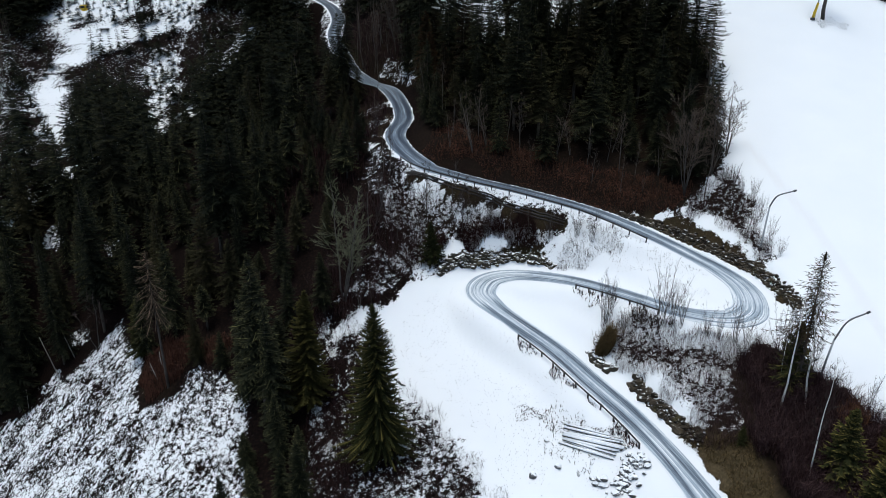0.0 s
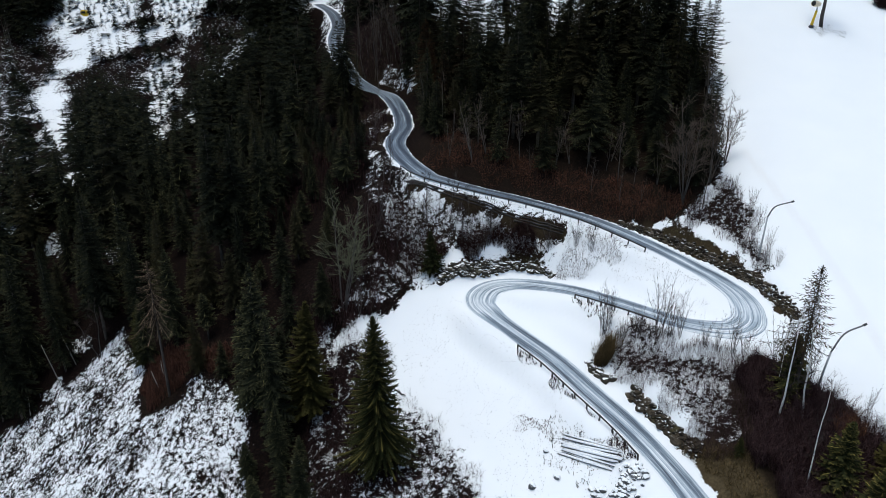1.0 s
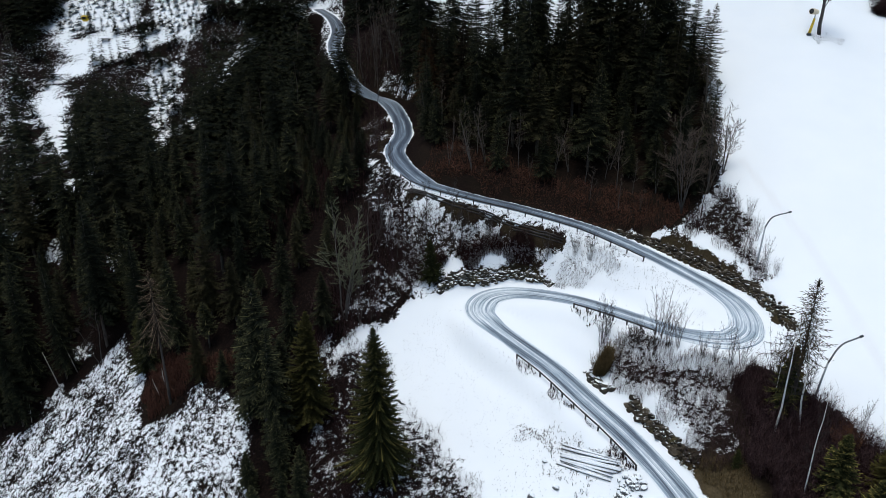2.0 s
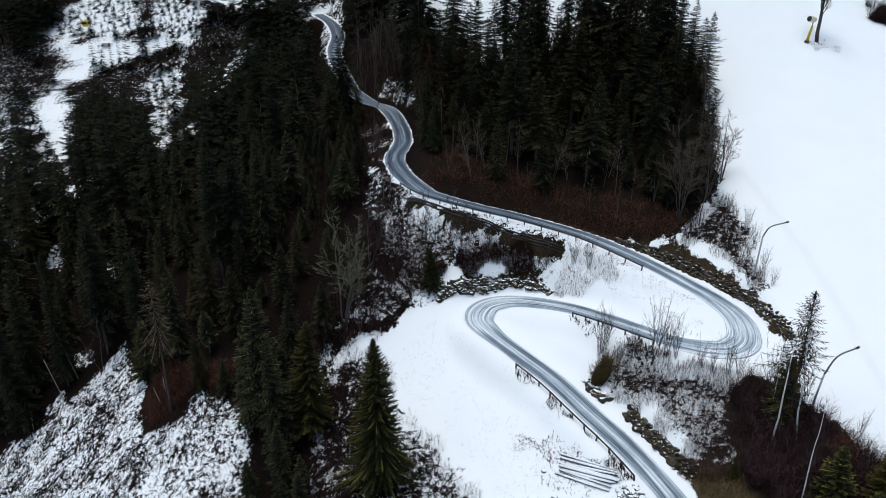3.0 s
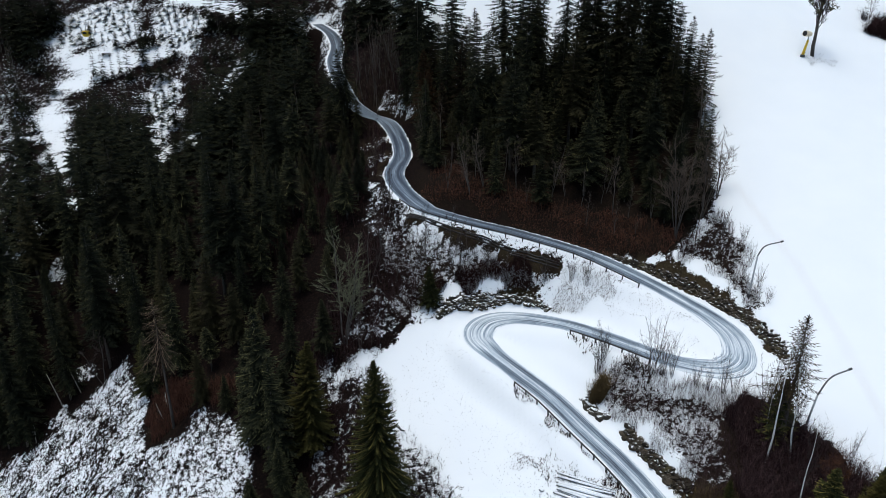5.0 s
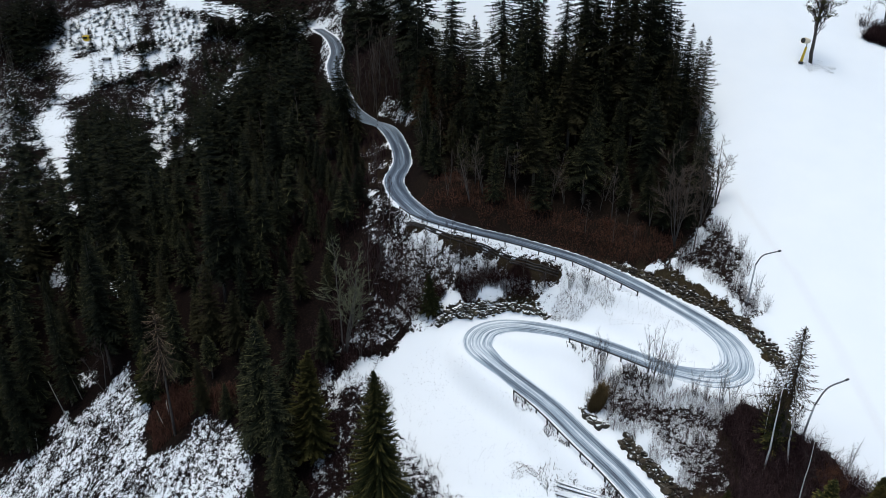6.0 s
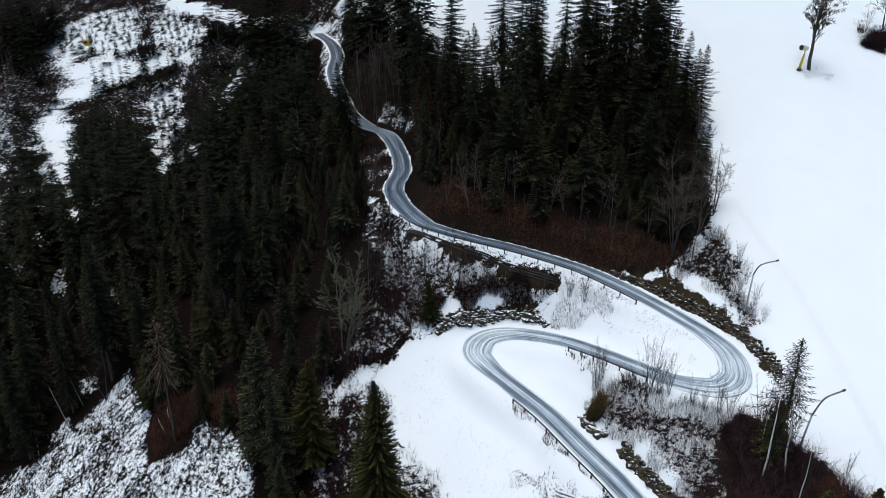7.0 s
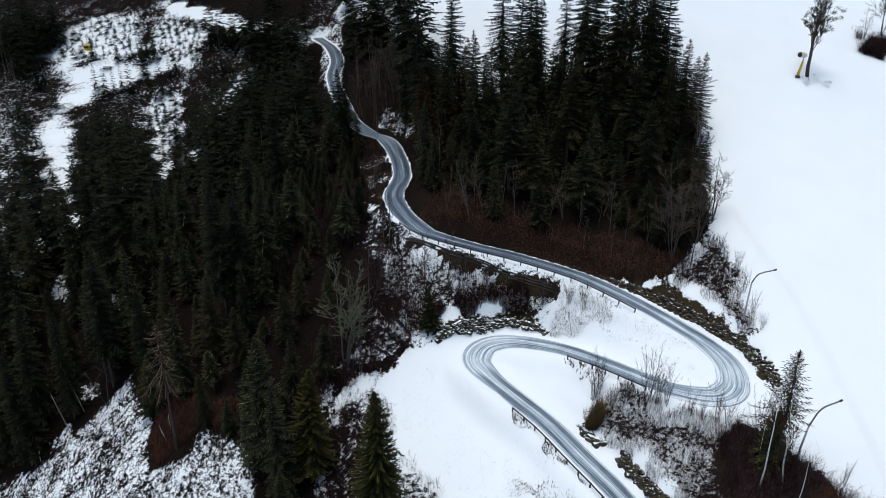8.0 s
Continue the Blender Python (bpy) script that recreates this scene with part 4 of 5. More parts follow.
stone_wall([(-0.6, 87.6), (3.4, 89.6), (9.3, 91.4), (13.0, 90.6), (15.8, 88.9)], 5, 0.50, 0.20, 0.34, 1, "dry-laid boulder wall with snow on its ledges beside the hairpin",
           lambda f: (0.45 + 0.75 * math.sin(math.pi * min(1, f * 1.05)) ** 0.7) * (1.0 if f < 0.5 else 0.6))
stone_wall([(41.0, 71.0), (40.9, 75.0), (39.9, 79.3), (37.4, 83.4), (34.2, 87.2), (30.0, 90.9), (25.4, 94.2)][::-1], 6, 0.42, 0.30, 0.27, 2, "mossy boulder retaining wall above the upper bend",
           lambda f: (0.3 + 0.6 * min(1.0, 2.5 * f)) * (1.0 - 0.45 * f), MOSSY_STONES)
stone_wall([(26.4, 57.6), (24.2, 61.2), (22.2, 64.6), (21.3, 66.4)][::-1], 3, 0.6, 0.36, 0.34, 3, "low rubble wall below the shrubby bank", None, MOSSY_STONES)
stone_wall([(19.6, 68.9), (18.3, 70.2), (17.6, 72.2)][::-1], 2, 0.65, 0.4, 0.3, 4, "few snow-capped rocks at the bank's corner")


def log_wall(line, courses, label):
    """Dark round timbers stacked along the lower edge of the road's fill."""
    top = new("timber_wall")
    tagged(top, label, "wall", kind="structure")
    pts = along_line(line, 2.4)
    r = random.Random(8)
    for (x0, y0, _, _), (x1, y1, _, _) in zip(pts, pts[1:]):
        ux, uy = x1 - x0, y1 - y0
        l = math.hypot(ux, uy)
        for k in range(courses):
            if r.random() < 0.15:
                continue
            s = Soup()
            rad = r.uniform(0.10, 0.14)
            ends = []
            for ex, ey in ((x0 - ux * 0.04, y0 - uy * 0.04), ((x0 + x1) / 2, (y0 + y1) / 2), (x1 + ux * 0.04, y1 + uy * 0.04)):
                px, py = ex + uy / l * 0.2 * k, ey - ux / l * 0.2 * k
                ends.append((px, py, ground_z(px, py) + 0.06 + r.uniform(-0.12, 0.08)))
            s.tube(ends, [rad, rad, rad * 0.92], 7)
            child("timber", s.mesh("timber", M_RAIL, True), top)
    return top


log_wall([(-5.2, 100.6), (1.3, 98.0), (8.0, 95.9), (13.6, 94.0), (17.7, 92.3)], 3, "dark stacked timber wall holding the road's edge")


def guard_rail(start, end, offset, label, step=2.0):
    """Posts with one long rail; offset to the right of one who drives uphill."""
    i, j = nearest_index(*start), nearest_index(*end)
    line = [(ROAD[k, 0] + SIDE[k, 0] * offset, ROAD[k, 1] + SIDE[k, 1] * offset) for k in range(min(i, j), max(i, j) + 1, 6)]
    top = new("guard_rail")
    tagged(top, label, "guard rail", "roadside rails")
    r = random.Random(len(line))
    tops = []
    for x, y, head, _ in along_line(line, step):
        z = ground_z(x, y)
        s = Soup()
        box_into(s, pose(x, y, z + 0.22, r.uniform(-4, 4), r.uniform(-4, 4), math.degrees(head)), (0.14, 0.14, 1.0))
        child("post", s.mesh("post", M_RAIL), top)
        tops.append((x, y, z + 0.62))
    for k in range(0, len(tops) - 1, 3):
        seg = tops[k:k + 4]
        if len(seg) > 1:
            s = Soup()
            s.tube(seg, [0.095] * len(seg), 6)
            child("rail", s.mesh("rail", M_RAIL, True), top)
    return top


guard_rail((20.9, 57.8), (9.0, 75.4), -2.35, "weathered roadside guard rail with short posts on the meadow side")
guard_rail((18.6, 82.5), (29.5, 71.3), 2.25, "weathered roadside guard rail above the shrubby bank")
guard_rail((28.5, 87.0), (-7.5, 105.5), -2.5, "weathered roadside guard rail along the climbing road", 2.6)


# ---- leafless trees and shrubs ----
SHRUBTREE = [Stand("tall_shrub", shrub_meshes("shrub", s, 6.0, 11, M_GREYBARK, M_TWIG), 6.0, "tall leafless multi-stemmed shrub on the snowy bank", "shrub", "tall shrubs")
             for s in (61, 62, 63)]
BIRCH = Stand("birch_tree", bare_tree_meshes("birch", 71, 12.0, 0.17, M_BIRCHBARK, M_TWIG, 1, 1.1, 0.5, 0.97, 0.009, 0.7), 12.0, "slender leaning leafless birch with pale bark in the thicket", "tree", "birches")
M_LARCH = needle_material("sparse_grey_needles", (0.012, 0.012, 0.008), (0.03, 0.029, 0.02), (0.085, 0.07, 0.055))
LARCH = Stand("sparse_conifer", spruce_meshes("larch", 72, 14.0, 2.6, 0.40, 132, 0.4, M_LARCH, 0.8, 0.75, 0.3), 14.0, "half-bare scraggly grey-green conifer beside the ski slope", "tree", "")
BIG = Stand("bare_tree", bare_tree_meshes("bigbare", 73, 15.0, 0.30, M_GREYBARK, M_TWIGPALE, 5, 1.5, 0.95, 0.95, 0.006, 0.85), 15.0, "large multi-stemmed leafless tree at the forest corner", "tree", "bare trees")

for x, y, h in ((19.8, 74.7, 6.2), (20.6, 75.2, 5.0), (25.4, 70.9, 6.0), (26.4, 70.2, 5.5), (27.3, 69.6, 5.0), (32.3, 66.5, 4.8), (33.4, 66.2, 4.2), (36.3, 64.1, 5.5), (37.6, 63.6, 6.2), (38.6, 61.8, 5.0),
                (23.2, 72.0, 3.6), (29.6, 67.8, 3.8), (30.8, 67.2, 3.6), (21.5, 72.2, 3.2), (42.8, 83.5, 4.0), (43.0, 87.5, 4.5), (43.4, 91.5, 5.0), (41.6, 94.5, 5.5), (42.9, 80.6, 3.0), (43.2, 58.2, 4.5),
                (44.6, 55.2, 4.0), (18.9, 90.6, 4.6), (20.8, 89.4, 4.8)):
    pick.choice(SHRUBTREE).plant(x, y, h * (0.8 if x > 41 else 1.15), pick.uniform(0, 6.28), pick.uniform(0.9, 1.15))
BIG.plant(35.0, 95.2, 15.2, 0.3, 1.05)
BIG.plant(39.8, 98.6, 13.0, 2.1, 0.9)
GREY[2].plant(42.8, 101.5, 11.0, 1.0, 1.1)
GREY[0].plant(37.4, 93.8, 10.0, 4.0)
for x, y, h, k in ((-8.2, 102.2, 8.2, 3), (-9.2, 103.5, 9.0, 0), (-5.2, 98.0, 8.6, 3), (-2.4, 95.3, 8.0, 1), (1.3, 94.6, 8.8, 2), (-0.6, 95.2, 7.0, 3), (4.0, 94.8, 7.6, 3), (6.8, 94.0, 6.8, 1), (9.6, 93.6, 6.0, 3),
                   (12.4, 92.6, 6.4, 3), (15.2, 91.6, 5.8, 1), (-4.0, 92.5, 7.5, 0), (-6.6, 92.0, 8.4, 3), (2.6, 92.6, 7.2, 2), (6.0, 92.4, 5.8, 2), (-9.0, 96.4, 9.5, 1), (-10.5, 92.5, 9.0, 0), (-11.5, 89.0, 8.0, 3),
                   (-11.5, 84.0, 6.0, 1), (-13.3, 144.8, 13.5, 3), (-16.5, 149.5, 12.0, 1), (-14.5, 152.0, 12.5, 0), (-11.6, 117.0, 6.5, 2), (-12.2, 124.0, 6.0, 2), (-56.0, 97.0, 11.5, 0)):
    planted.append((x, y))
    (BANK[k % 2] if 90 < y < 99 and k != 3 else GREY[k]).plant(x, y, h, pick.uniform(0, 6.28), pick.uniform(0.9, 1.1))
rb2 = random.Random(12)
for x, y, h, k in ((-14.5, 149.2, 16.0, 3), (-18.6, 154.0, 15.0, 0), (-17.3, 152.8, 15.5, 3), (-11.5, 147.4, 13.0, 1), (-16.5, 157.0, 15.0, 1), (-13.5, 154.5, 14.5, 0), (-10.0, 151.0, 13.0, 3), (-18.5, 161.0, 15.0, 3), (-14.5, 162.0, 15.0, 1), (-10.5, 158.0, 14.0, 0), (-19.5, 168.0, 15.0, 0), (-16.0, 169.0, 14.0, 3), (-8.5, 148.0, 11.0, 1)):
    GREY[k].plant(x, y, h, rb2.uniform(0, 6.28), rb2.uniform(0.9, 1.15))
BIRCH.plant(34.3, 58.6, 14.0, 0.2, 0.9, (0, 1))
BIRCH.plant(36.9, 58.5, 11.5, 2.0, 0.9, (0, 6))
BIRCH.plant(34.7, 52.1, 11.0, 4.0, 0.7, (0, -2))
BIRCH.plant(35.4, 61.4, 8.5, 3.0, 0.6, (0, 2))
LARCH.plant(36.6, 60.4, 15.7, 1.0, 1.1, (0, -1))
for x, y, h, turn, lean in ((44.2, 116.4, 18.5, 1.0, 7), (44.0, 112.0, 15.0, 2.6, 8), (42.2, 104.0, 11.0, 4.4, 6)):
    GREY[0].plant(x, y, h, turn, 1.15, (0, lean))
for x, y, h in ((37.3, 51.6, 8.0), (41.6, 51.0, 5.5), (42.8, 52.8, 4.5), (38.0, 47.0, 6.5), (43.6, 48.6, 5.5), (29.8, 56.3, 1.7), (36.2, 61.0, 5.5)):
    SMALL[0].plant(x, y, h, pick.uniform(0, 6.28), 1.0)
SMALL[0].plant(-1.6, 89.6, 4.5, 2.0, 1.0)
GREY[3].plant(-9.7, 83.8, 7.0, 1.0, 0.6, label="slim leafless sapling at the meadow's edge")
YOUNG[0].plant(-45.5, 90.5, 8.5, 2.0, 1.0)


def east_front(x, y):
    d = road_gap(np.array([x]), np.array([y]))[0][0]
    if d > 15 or d < 5 or y < 95:
        return False
    pick.choice(GREY).plant(x, y, pick.uniform(7.0, 12.5), pick.uniform(0, 6.28), pick.uniform(0.85, 1.1))
    return True


fill(WOOD_EAST, 1.9, 58, east_front)

FARGREY = [Stand("bare_tree", bare_tree_meshes("farbare", s, 13.0, sp, M_PALEBARK, M_TWIGPALE, 1, 0.5, up, 0.95, 0.009, 1.5), 13.0, "leafless grey tree on the far slope", "tree", "bare trees", "crown")
           for s, sp, up in ((47, 0.22, 0.8), (48, 0.15, 1.2))]
FAR_WOODS = [
    [(-93, 176), (-80, 177), (-75, 170), (-67, 158), (-70, 148), (-82, 146), (-89, 160)],
    [(-69, 176), (-63, 174), (-57, 182), (-52, 190), (-34, 186), (-28, 160), (-47, 146), (-63, 155)],
    [(-128, 200), (-116, 198), (-111, 184), (-103, 170), (-92, 152), (-84, 146), (-75, 130), (-92, 118), (-125, 130)],
    [(-69, 213), (-37, 208), (-34, 185), (-54, 193), (-55, 198), (-55, 204), (-67, 206)],
    [(-130, 224), (-114, 220), (-113, 210), (-116, 200), (-130, 202)],
    [(-100, 232), (-60, 224), (-40, 214), (-22, 240), (-40, 262), (-110, 262)],
    [(-30, 208), (-22, 178), (-12, 176), (-4, 182), (-8, 215), (-18, 236)],
]


def far_rule(x, y):
    if pick.random() < (0.3 if x < -100 else 0.12):
        if inside(ROAD_CUT, np.array([x]), np.array([y]))[0] < 0:
            pick.choice(FARGREY).plant(x, y, pick.uniform(9, 15), pick.uniform(0, 6.28))
    else:
        low = 13 if -93 < x < -56 and y < 196 else 19
        spruce_plan.append((x, y, pick.uniform(0.5 * low, low), pick.uniform(0.95, 1.2), pick.randrange(6)))
    return True


for outline, count in zip(FAR_WOODS, (120, 80, 110, 70, 36, 60, 40)):
    fill(outline, 2.5, count, far_rule)


def grown(x, y, h, wide, kind):
    """Trees stay low below the far bend of the road and below the two snowy tongues of the far slope."""
    px, py = np.array([x]), np.array([y])
    if inside(ROAD_CUT, px, py)[0] > 0:
        h = min(h, 40.0 - 0.13 * (y - 160) - ground_z(x, y)) if y < 168 else 0
    if any(inside(q, px, py)[0] > 0 for q in TONGUE_CUTS):
        h = max(min(h, 61.0 - 0.237 * (y + 3) - ground_z(x, y) - pick.uniform(0, 2)), pick.uniform(4, 7))
    if inside(LEFT_SLOPE, px, py)[0] > 1:
        h = 0
    # shorter trees are broader for their height
    return (x, y, h, wide * (22.0 / max(h, 3.0)) ** 0.36, kind)


# the spruces lowest on the hill stand singly; the far woods above them are one mass
spruce_plan = [q for q in (grown(*p) for p in spruce_plan) if q[2] > 2.5]
spruce_plan.sort(key=lambda q: q[1] + (0.3 * -q[0] if q[0] < 0 else -0.3 * q[0]))
for x, y, h, wide, kind in spruce_plan[:290]:
    SPRUCES[kind].plant(x, y, h, pick.uniform(0, 6.28), wide)


def far_spruces(rows):
    """The spruces past the nearest few hundred, joined."""
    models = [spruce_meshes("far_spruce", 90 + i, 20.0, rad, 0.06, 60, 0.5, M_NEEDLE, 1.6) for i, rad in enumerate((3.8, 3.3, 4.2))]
    verts, faces, tips, base = [], [], [], 0
    for x, y, h, wide, kind in rows:
        me = models[kind % 3][1]
        k = len(me.vertices)
        co = np.empty(k * 3)
        me.vertices.foreach_get("co", co)
        co = co.reshape(-1, 3) * (h / 20.0 * wide, h / 20.0 * wide, h / 20.0)
        a = pick.uniform(0, 6.28)
        c, s_ = math.cos(a), math.sin(a)
        verts.append(np.stack([x + co[:, 0] * c - co[:, 1] * s_, y + co[:, 0] * s_ + co[:, 1] * c, ground_z(x, y) + co[:, 2]], -1))
        faces += [tuple(v + base for v in p.vertices) for p in me.polygons]
        tip = np.empty(k)
        me.attributes["tip"].data.foreach_get("value", tip)
        tips.append(tip)
        base += k
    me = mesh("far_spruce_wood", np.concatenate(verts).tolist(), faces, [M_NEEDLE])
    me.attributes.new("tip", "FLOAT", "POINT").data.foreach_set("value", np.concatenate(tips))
    tagged(new("far_spruce_wood", me), "dark spruce wood on the far slope", "trees", kind="stuff")


for x, y in ((-119.4, 200.7), (-115.7, 197.6), (-112.9, 196.5), (-112.2, 198.6), (-122.7, 202.7), (-109.4, 195.4), (-105.2, 188.9), (-105.3, 185.6), (-104, 174.1), (-99.4, 168.9), (-92.3, 158.1), (-109.5, 181.3), (-86.4, 205.9), (-84.1, 204.9), (-82.6, 205.2), (-85.5, 207.5), (-95.7, 194.8), (-92.9, 193.5), (-90.8, 194.4), (-88.8, 195.3), (-85.6, 193), (-83.6, 199.1), (-81.2, 194.8), (-77.8, 190.4), (-76.9, 192.5), (-76.2, 198.6), (-75.1, 200.6), (-69.1, 202.1), (-65.7, 197.8), (-63.9, 200.6), (-61, 198.2), (-58.7, 198.9), (-63.9, 193.6), (-64.6, 181), (-61.5, 175), (-66.5, 185.5)):
    spruce_plan.append((x, y, pick.uniform(5, 9.5), pick.uniform(1.0, 1.3), pick.randrange(6)))
for x, y, h in ((-85.0, 203.7, 12.0), (-93.6, 205.5, 8.0), (-100.9, 207.0, 7.0)):
    spruce_plan.append((x, y, h, 1.1, 1))
far_spruces(spruce_plan[290:])


# ---- undergrowth ----
def thicket(name, poly, count, tall, mat, label, category, twigs=3, width=0.022, keep_off=3.0, lean=0.35, seed=0, clump=0.4, clear=(), rough=2.2):
    """Many thin leafless stems with side twigs, joined."""
    r = random.Random(seed + count)
    p = np.array(poly)
    lo, hi = p.min(0), p.max(0)
    xs = np.array([r.uniform(lo[0], hi[0]) for _ in range(count * 4)])
    ys = np.array([r.uniform(lo[1], hi[1]) for _ in range(count * 4)])
    ragged = np.array([rough * noise.noise((x * 0.35, y * 0.35, 3.0)) for x, y in zip(xs, ys)])
    ok = (inside(poly, xs, ys) + ragged > 0.3) & (road_gap(xs, ys)[0] > keep_off)
    gather = np.array([noise.noise((x * 0.30, y * 0.30, seed + 0.5)) for x, y in zip(xs, ys)])
    ok &= gather * clump > np.array([r.uniform(-0.55, 0.25) for _ in xs])
    for q in clear:
        ok &= inside(q, xs, ys) < 0.5
    xs, ys = xs[ok][:count], ys[ok][:count]
    zs = height(xs, ys)
    s = Soup()
    for x, y, z in zip(xs.tolist(), ys.tolist(), zs.tolist()):
        h = r.uniform(*tall)
        a = r.uniform(0, 6.28)
        d = Vector((math.cos(a) * lean * r.random(), math.sin(a) * lean * r.random(), 1))
        b = Vector((x, y, z - 0.05))
        q = Vector((math.cos(a + 1.3), math.sin(a + 1.3), 0)) * width * (0.6 + 0.5 * h)
        m = b + d * h * 0.55
        e = b + d * h + Vector((r.uniform(-0.15, 0.15), r.uniform(-0.15, 0.15), 0)) * h
        s.quad(b - q, b + q, m + q * 0.65, m - q * 0.65)
        s.tri(m - q * 0.65, m + q * 0.65, e)
        for _ in range(twigs):
            f = r.uniform(0.2, 0.9)
            st = b.lerp(e, f)
            c = r.uniform(0, 6.28)
            l = h * r.uniform(0.25, 0.5)
            en = st + Vector((math.cos(c) * 0.7, math.sin(c) * 0.7, r.uniform(0.1, 0.8))) * l
            w = Vector((-math.sin(c), math.cos(c), 0.3)) * width * (0.45 + 0.35 * h)
            s.tri(st - w, st + w, en)
    return tagged(new(name, s.mesh(name, mat)), label, category, kind="stuff")


ROAD_STRIP = [(-3.4, 108), (-3.0, 106), (1.9, 104.4), (9.2, 102), (16, 99.2), (22.4, 95.5), (28.8, 93.2), (33.6, 92.4), (37, 97), (30, 101), (20, 105), (8, 110), (-1, 114)]
WOOD_RIM = [(0, 90), (-5, 88), (-9, 85), (-14, 82), (-17, 79), (-21, 82), (-18, 90), (-12, 100), (-8.5, 101.5), (-5.5, 95)]
thicket("shrub_thicket", THICKET, 11000, (0.8, 2.6), M_TWIGDARK, "dense dark reddish-brown leafless thicket", "shrubs", 5, 0.013, seed=1)
thicket("bank_shrubs", BANK_LOWER, 4200, (0.25, 1.1), M_TWIGDARK, "low dark leafless shrubs on the snowy bank", "shrubs", 4, 0.014, seed=2)
thicket("roadside_scrub", ROAD_STRIP, 2600, (0.4, 1.5), twig_material("reddish_scrub", (0.06, 0.029, 0.02), (0.15, 0.072, 0.045)), "reddish-brown leafless scrub above the road", "shrubs", 3, 0.03, 3.2, seed=3)
# darker, redder copy of the thicket twigs, with the wood's shade in its colour
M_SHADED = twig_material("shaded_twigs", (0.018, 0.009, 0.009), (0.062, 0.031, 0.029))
thicket("leaf_litter", ROAD_STRIP, 11000, (0.06, 0.22), twig_material("red_brown_leaves", (0.08, 0.036, 0.026), (0.21, 0.10, 0.068)), "red-brown fallen leaves and low scrub on the bank above the road", "leaves", 3, 0.16, 2.0, 1.5, seed=30, clump=0.15)
thicket("slope_scrub", BANK_UPPER, 3200, (0.4, 1.8), M_TWIGDARK, "dark leafless scrub on the bank below the road", "shrubs", 4, 0.013, seed=4)
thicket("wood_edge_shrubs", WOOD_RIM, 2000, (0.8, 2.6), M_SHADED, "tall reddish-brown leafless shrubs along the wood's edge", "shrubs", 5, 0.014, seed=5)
thicket("corner_shrubs", EDGE_SHRUBS, 2200, (0.4, 1.7), M_TWIGDARK, "dark leafless shrubs beside the ski slope", "shrubs", 5, 0.013, seed=6)
thicket("meadow_brush", BRUSH_LOW, 6500, (0.2, 1.1), M_TWIGDARK, "grey-brown leafless brush poking through the snow", "shrubs", 4, 0.012, lean=0.8, seed=7)
thicket("clearing_brush", CLEARING, 8000, (0.12, 0.5), M_TWIGDARK, "dark stubble and brash poking through the snow of the clearing", "brushwood", 3, 0.05, lean=1.2, seed=8)
thicket("clearing_edge_scrub", SCRUB_NOTCH, 2600, (0.4, 1.6), twig_material("brown_scrub", (0.05, 0.024, 0.018), (0.13, 0.06, 0.042)), "brown leafless scrub at the clearing's edge", "shrubs", 4, 0.03, seed=9)
thicket("bend_shrubs", ROWAN_BANK, 700, (0.6, 2.4), M_TWIGDARK, "brown leafless shrubs beside the upper bend", "shrubs", 4, 0.022, seed=10)
thicket("verge_grass", VERGE_GRASS, 4200, (0.25, 0.7), M_DRYGRASS, "tan dry grass on the road verge", "grass", 2, 0.03, 2.4, 0.9, seed=11)
thicket("meadow_weeds", [(-6, 84), (2, 86), (9, 74), (14, 66), (19, 57), (17, 50), (8, 55), (2, 66), (-5, 74)], 2000, (0.04, 0.22), M_WEED, "scattered dead weed stalks in the meadow snow", "weeds", 3, 0.03, 2.6, 1.2, seed=12, clump=1.0)
thicket("bank_weeds", [(18, 84), (30, 80), (34, 76), (31, 73.5), (24, 80), (17, 87)], 900, (0.06, 0.28), M_WEED, "dead weed stalks in the snow between the roads", "weeds", 3, 0.03, 2.6, 1.2, seed=13)
thicket("upper_weeds", [(22, 90), (29, 85), (34, 79), (30, 79), (24, 84), (20, 88)], 700, (0.06, 0.3), M_WEED, "dead weed stalks in the snow below the upper road", "weeds", 3, 0.03, 2.4, 1.2, seed=14)
def beside_road(start, end, near, far):
    """A strip of the plan along one side of the road."""
    i, j = sorted((nearest_index(*start), nearest_index(*end)))
    ks = list(range(i, j + 1, 8))
    return [tuple(ROAD[k, :2] + SIDE[k] * near) for k in ks] + [tuple(ROAD[k, :2] + SIDE[k] * far) for k in reversed(ks)]


thicket("rail_weeds", beside_road((20.9, 57.8), (9.0, 75.4), -2.15, -3.1), 1900, (0.12, 0.5), M_TWIGDARK, "dark tufts of dead weeds under the guard rail", "weeds", 5, 0.06, 2.1, 1.0, seed=15, clump=0.55)
thicket("bank_rail_weeds", beside_road((18.6, 82.5), (29.5, 71.3), 2.4, 3.4), 420, (0.25, 0.75), M_WEED, "dark tufts of dead weeds below the middle road's rail", "weeds", 4, 0.06, 2.3, 0.9, seed=26)
thicket("loop_scrub", [(15.5, 90.5), (19, 92.6), (24, 89.5), (25.5, 86.5), (21, 86), (16.5, 88)], 1300, (0.15, 0.9), M_TWIGDARK, "leafless scrub on the snow inside the bend", "shrubs", 4, 0.012, 2.6, 0.7, seed=27)
thicket("upper_rail_weeds", beside_road((27, 90.2), (-4, 104.5), -2.0, -4.2), 620, (0.06, 0.4), M_WEED, "dead weeds along the climbing road's rail", "weeds", 4, 0.05, 1.9, 1.0, seed=32)
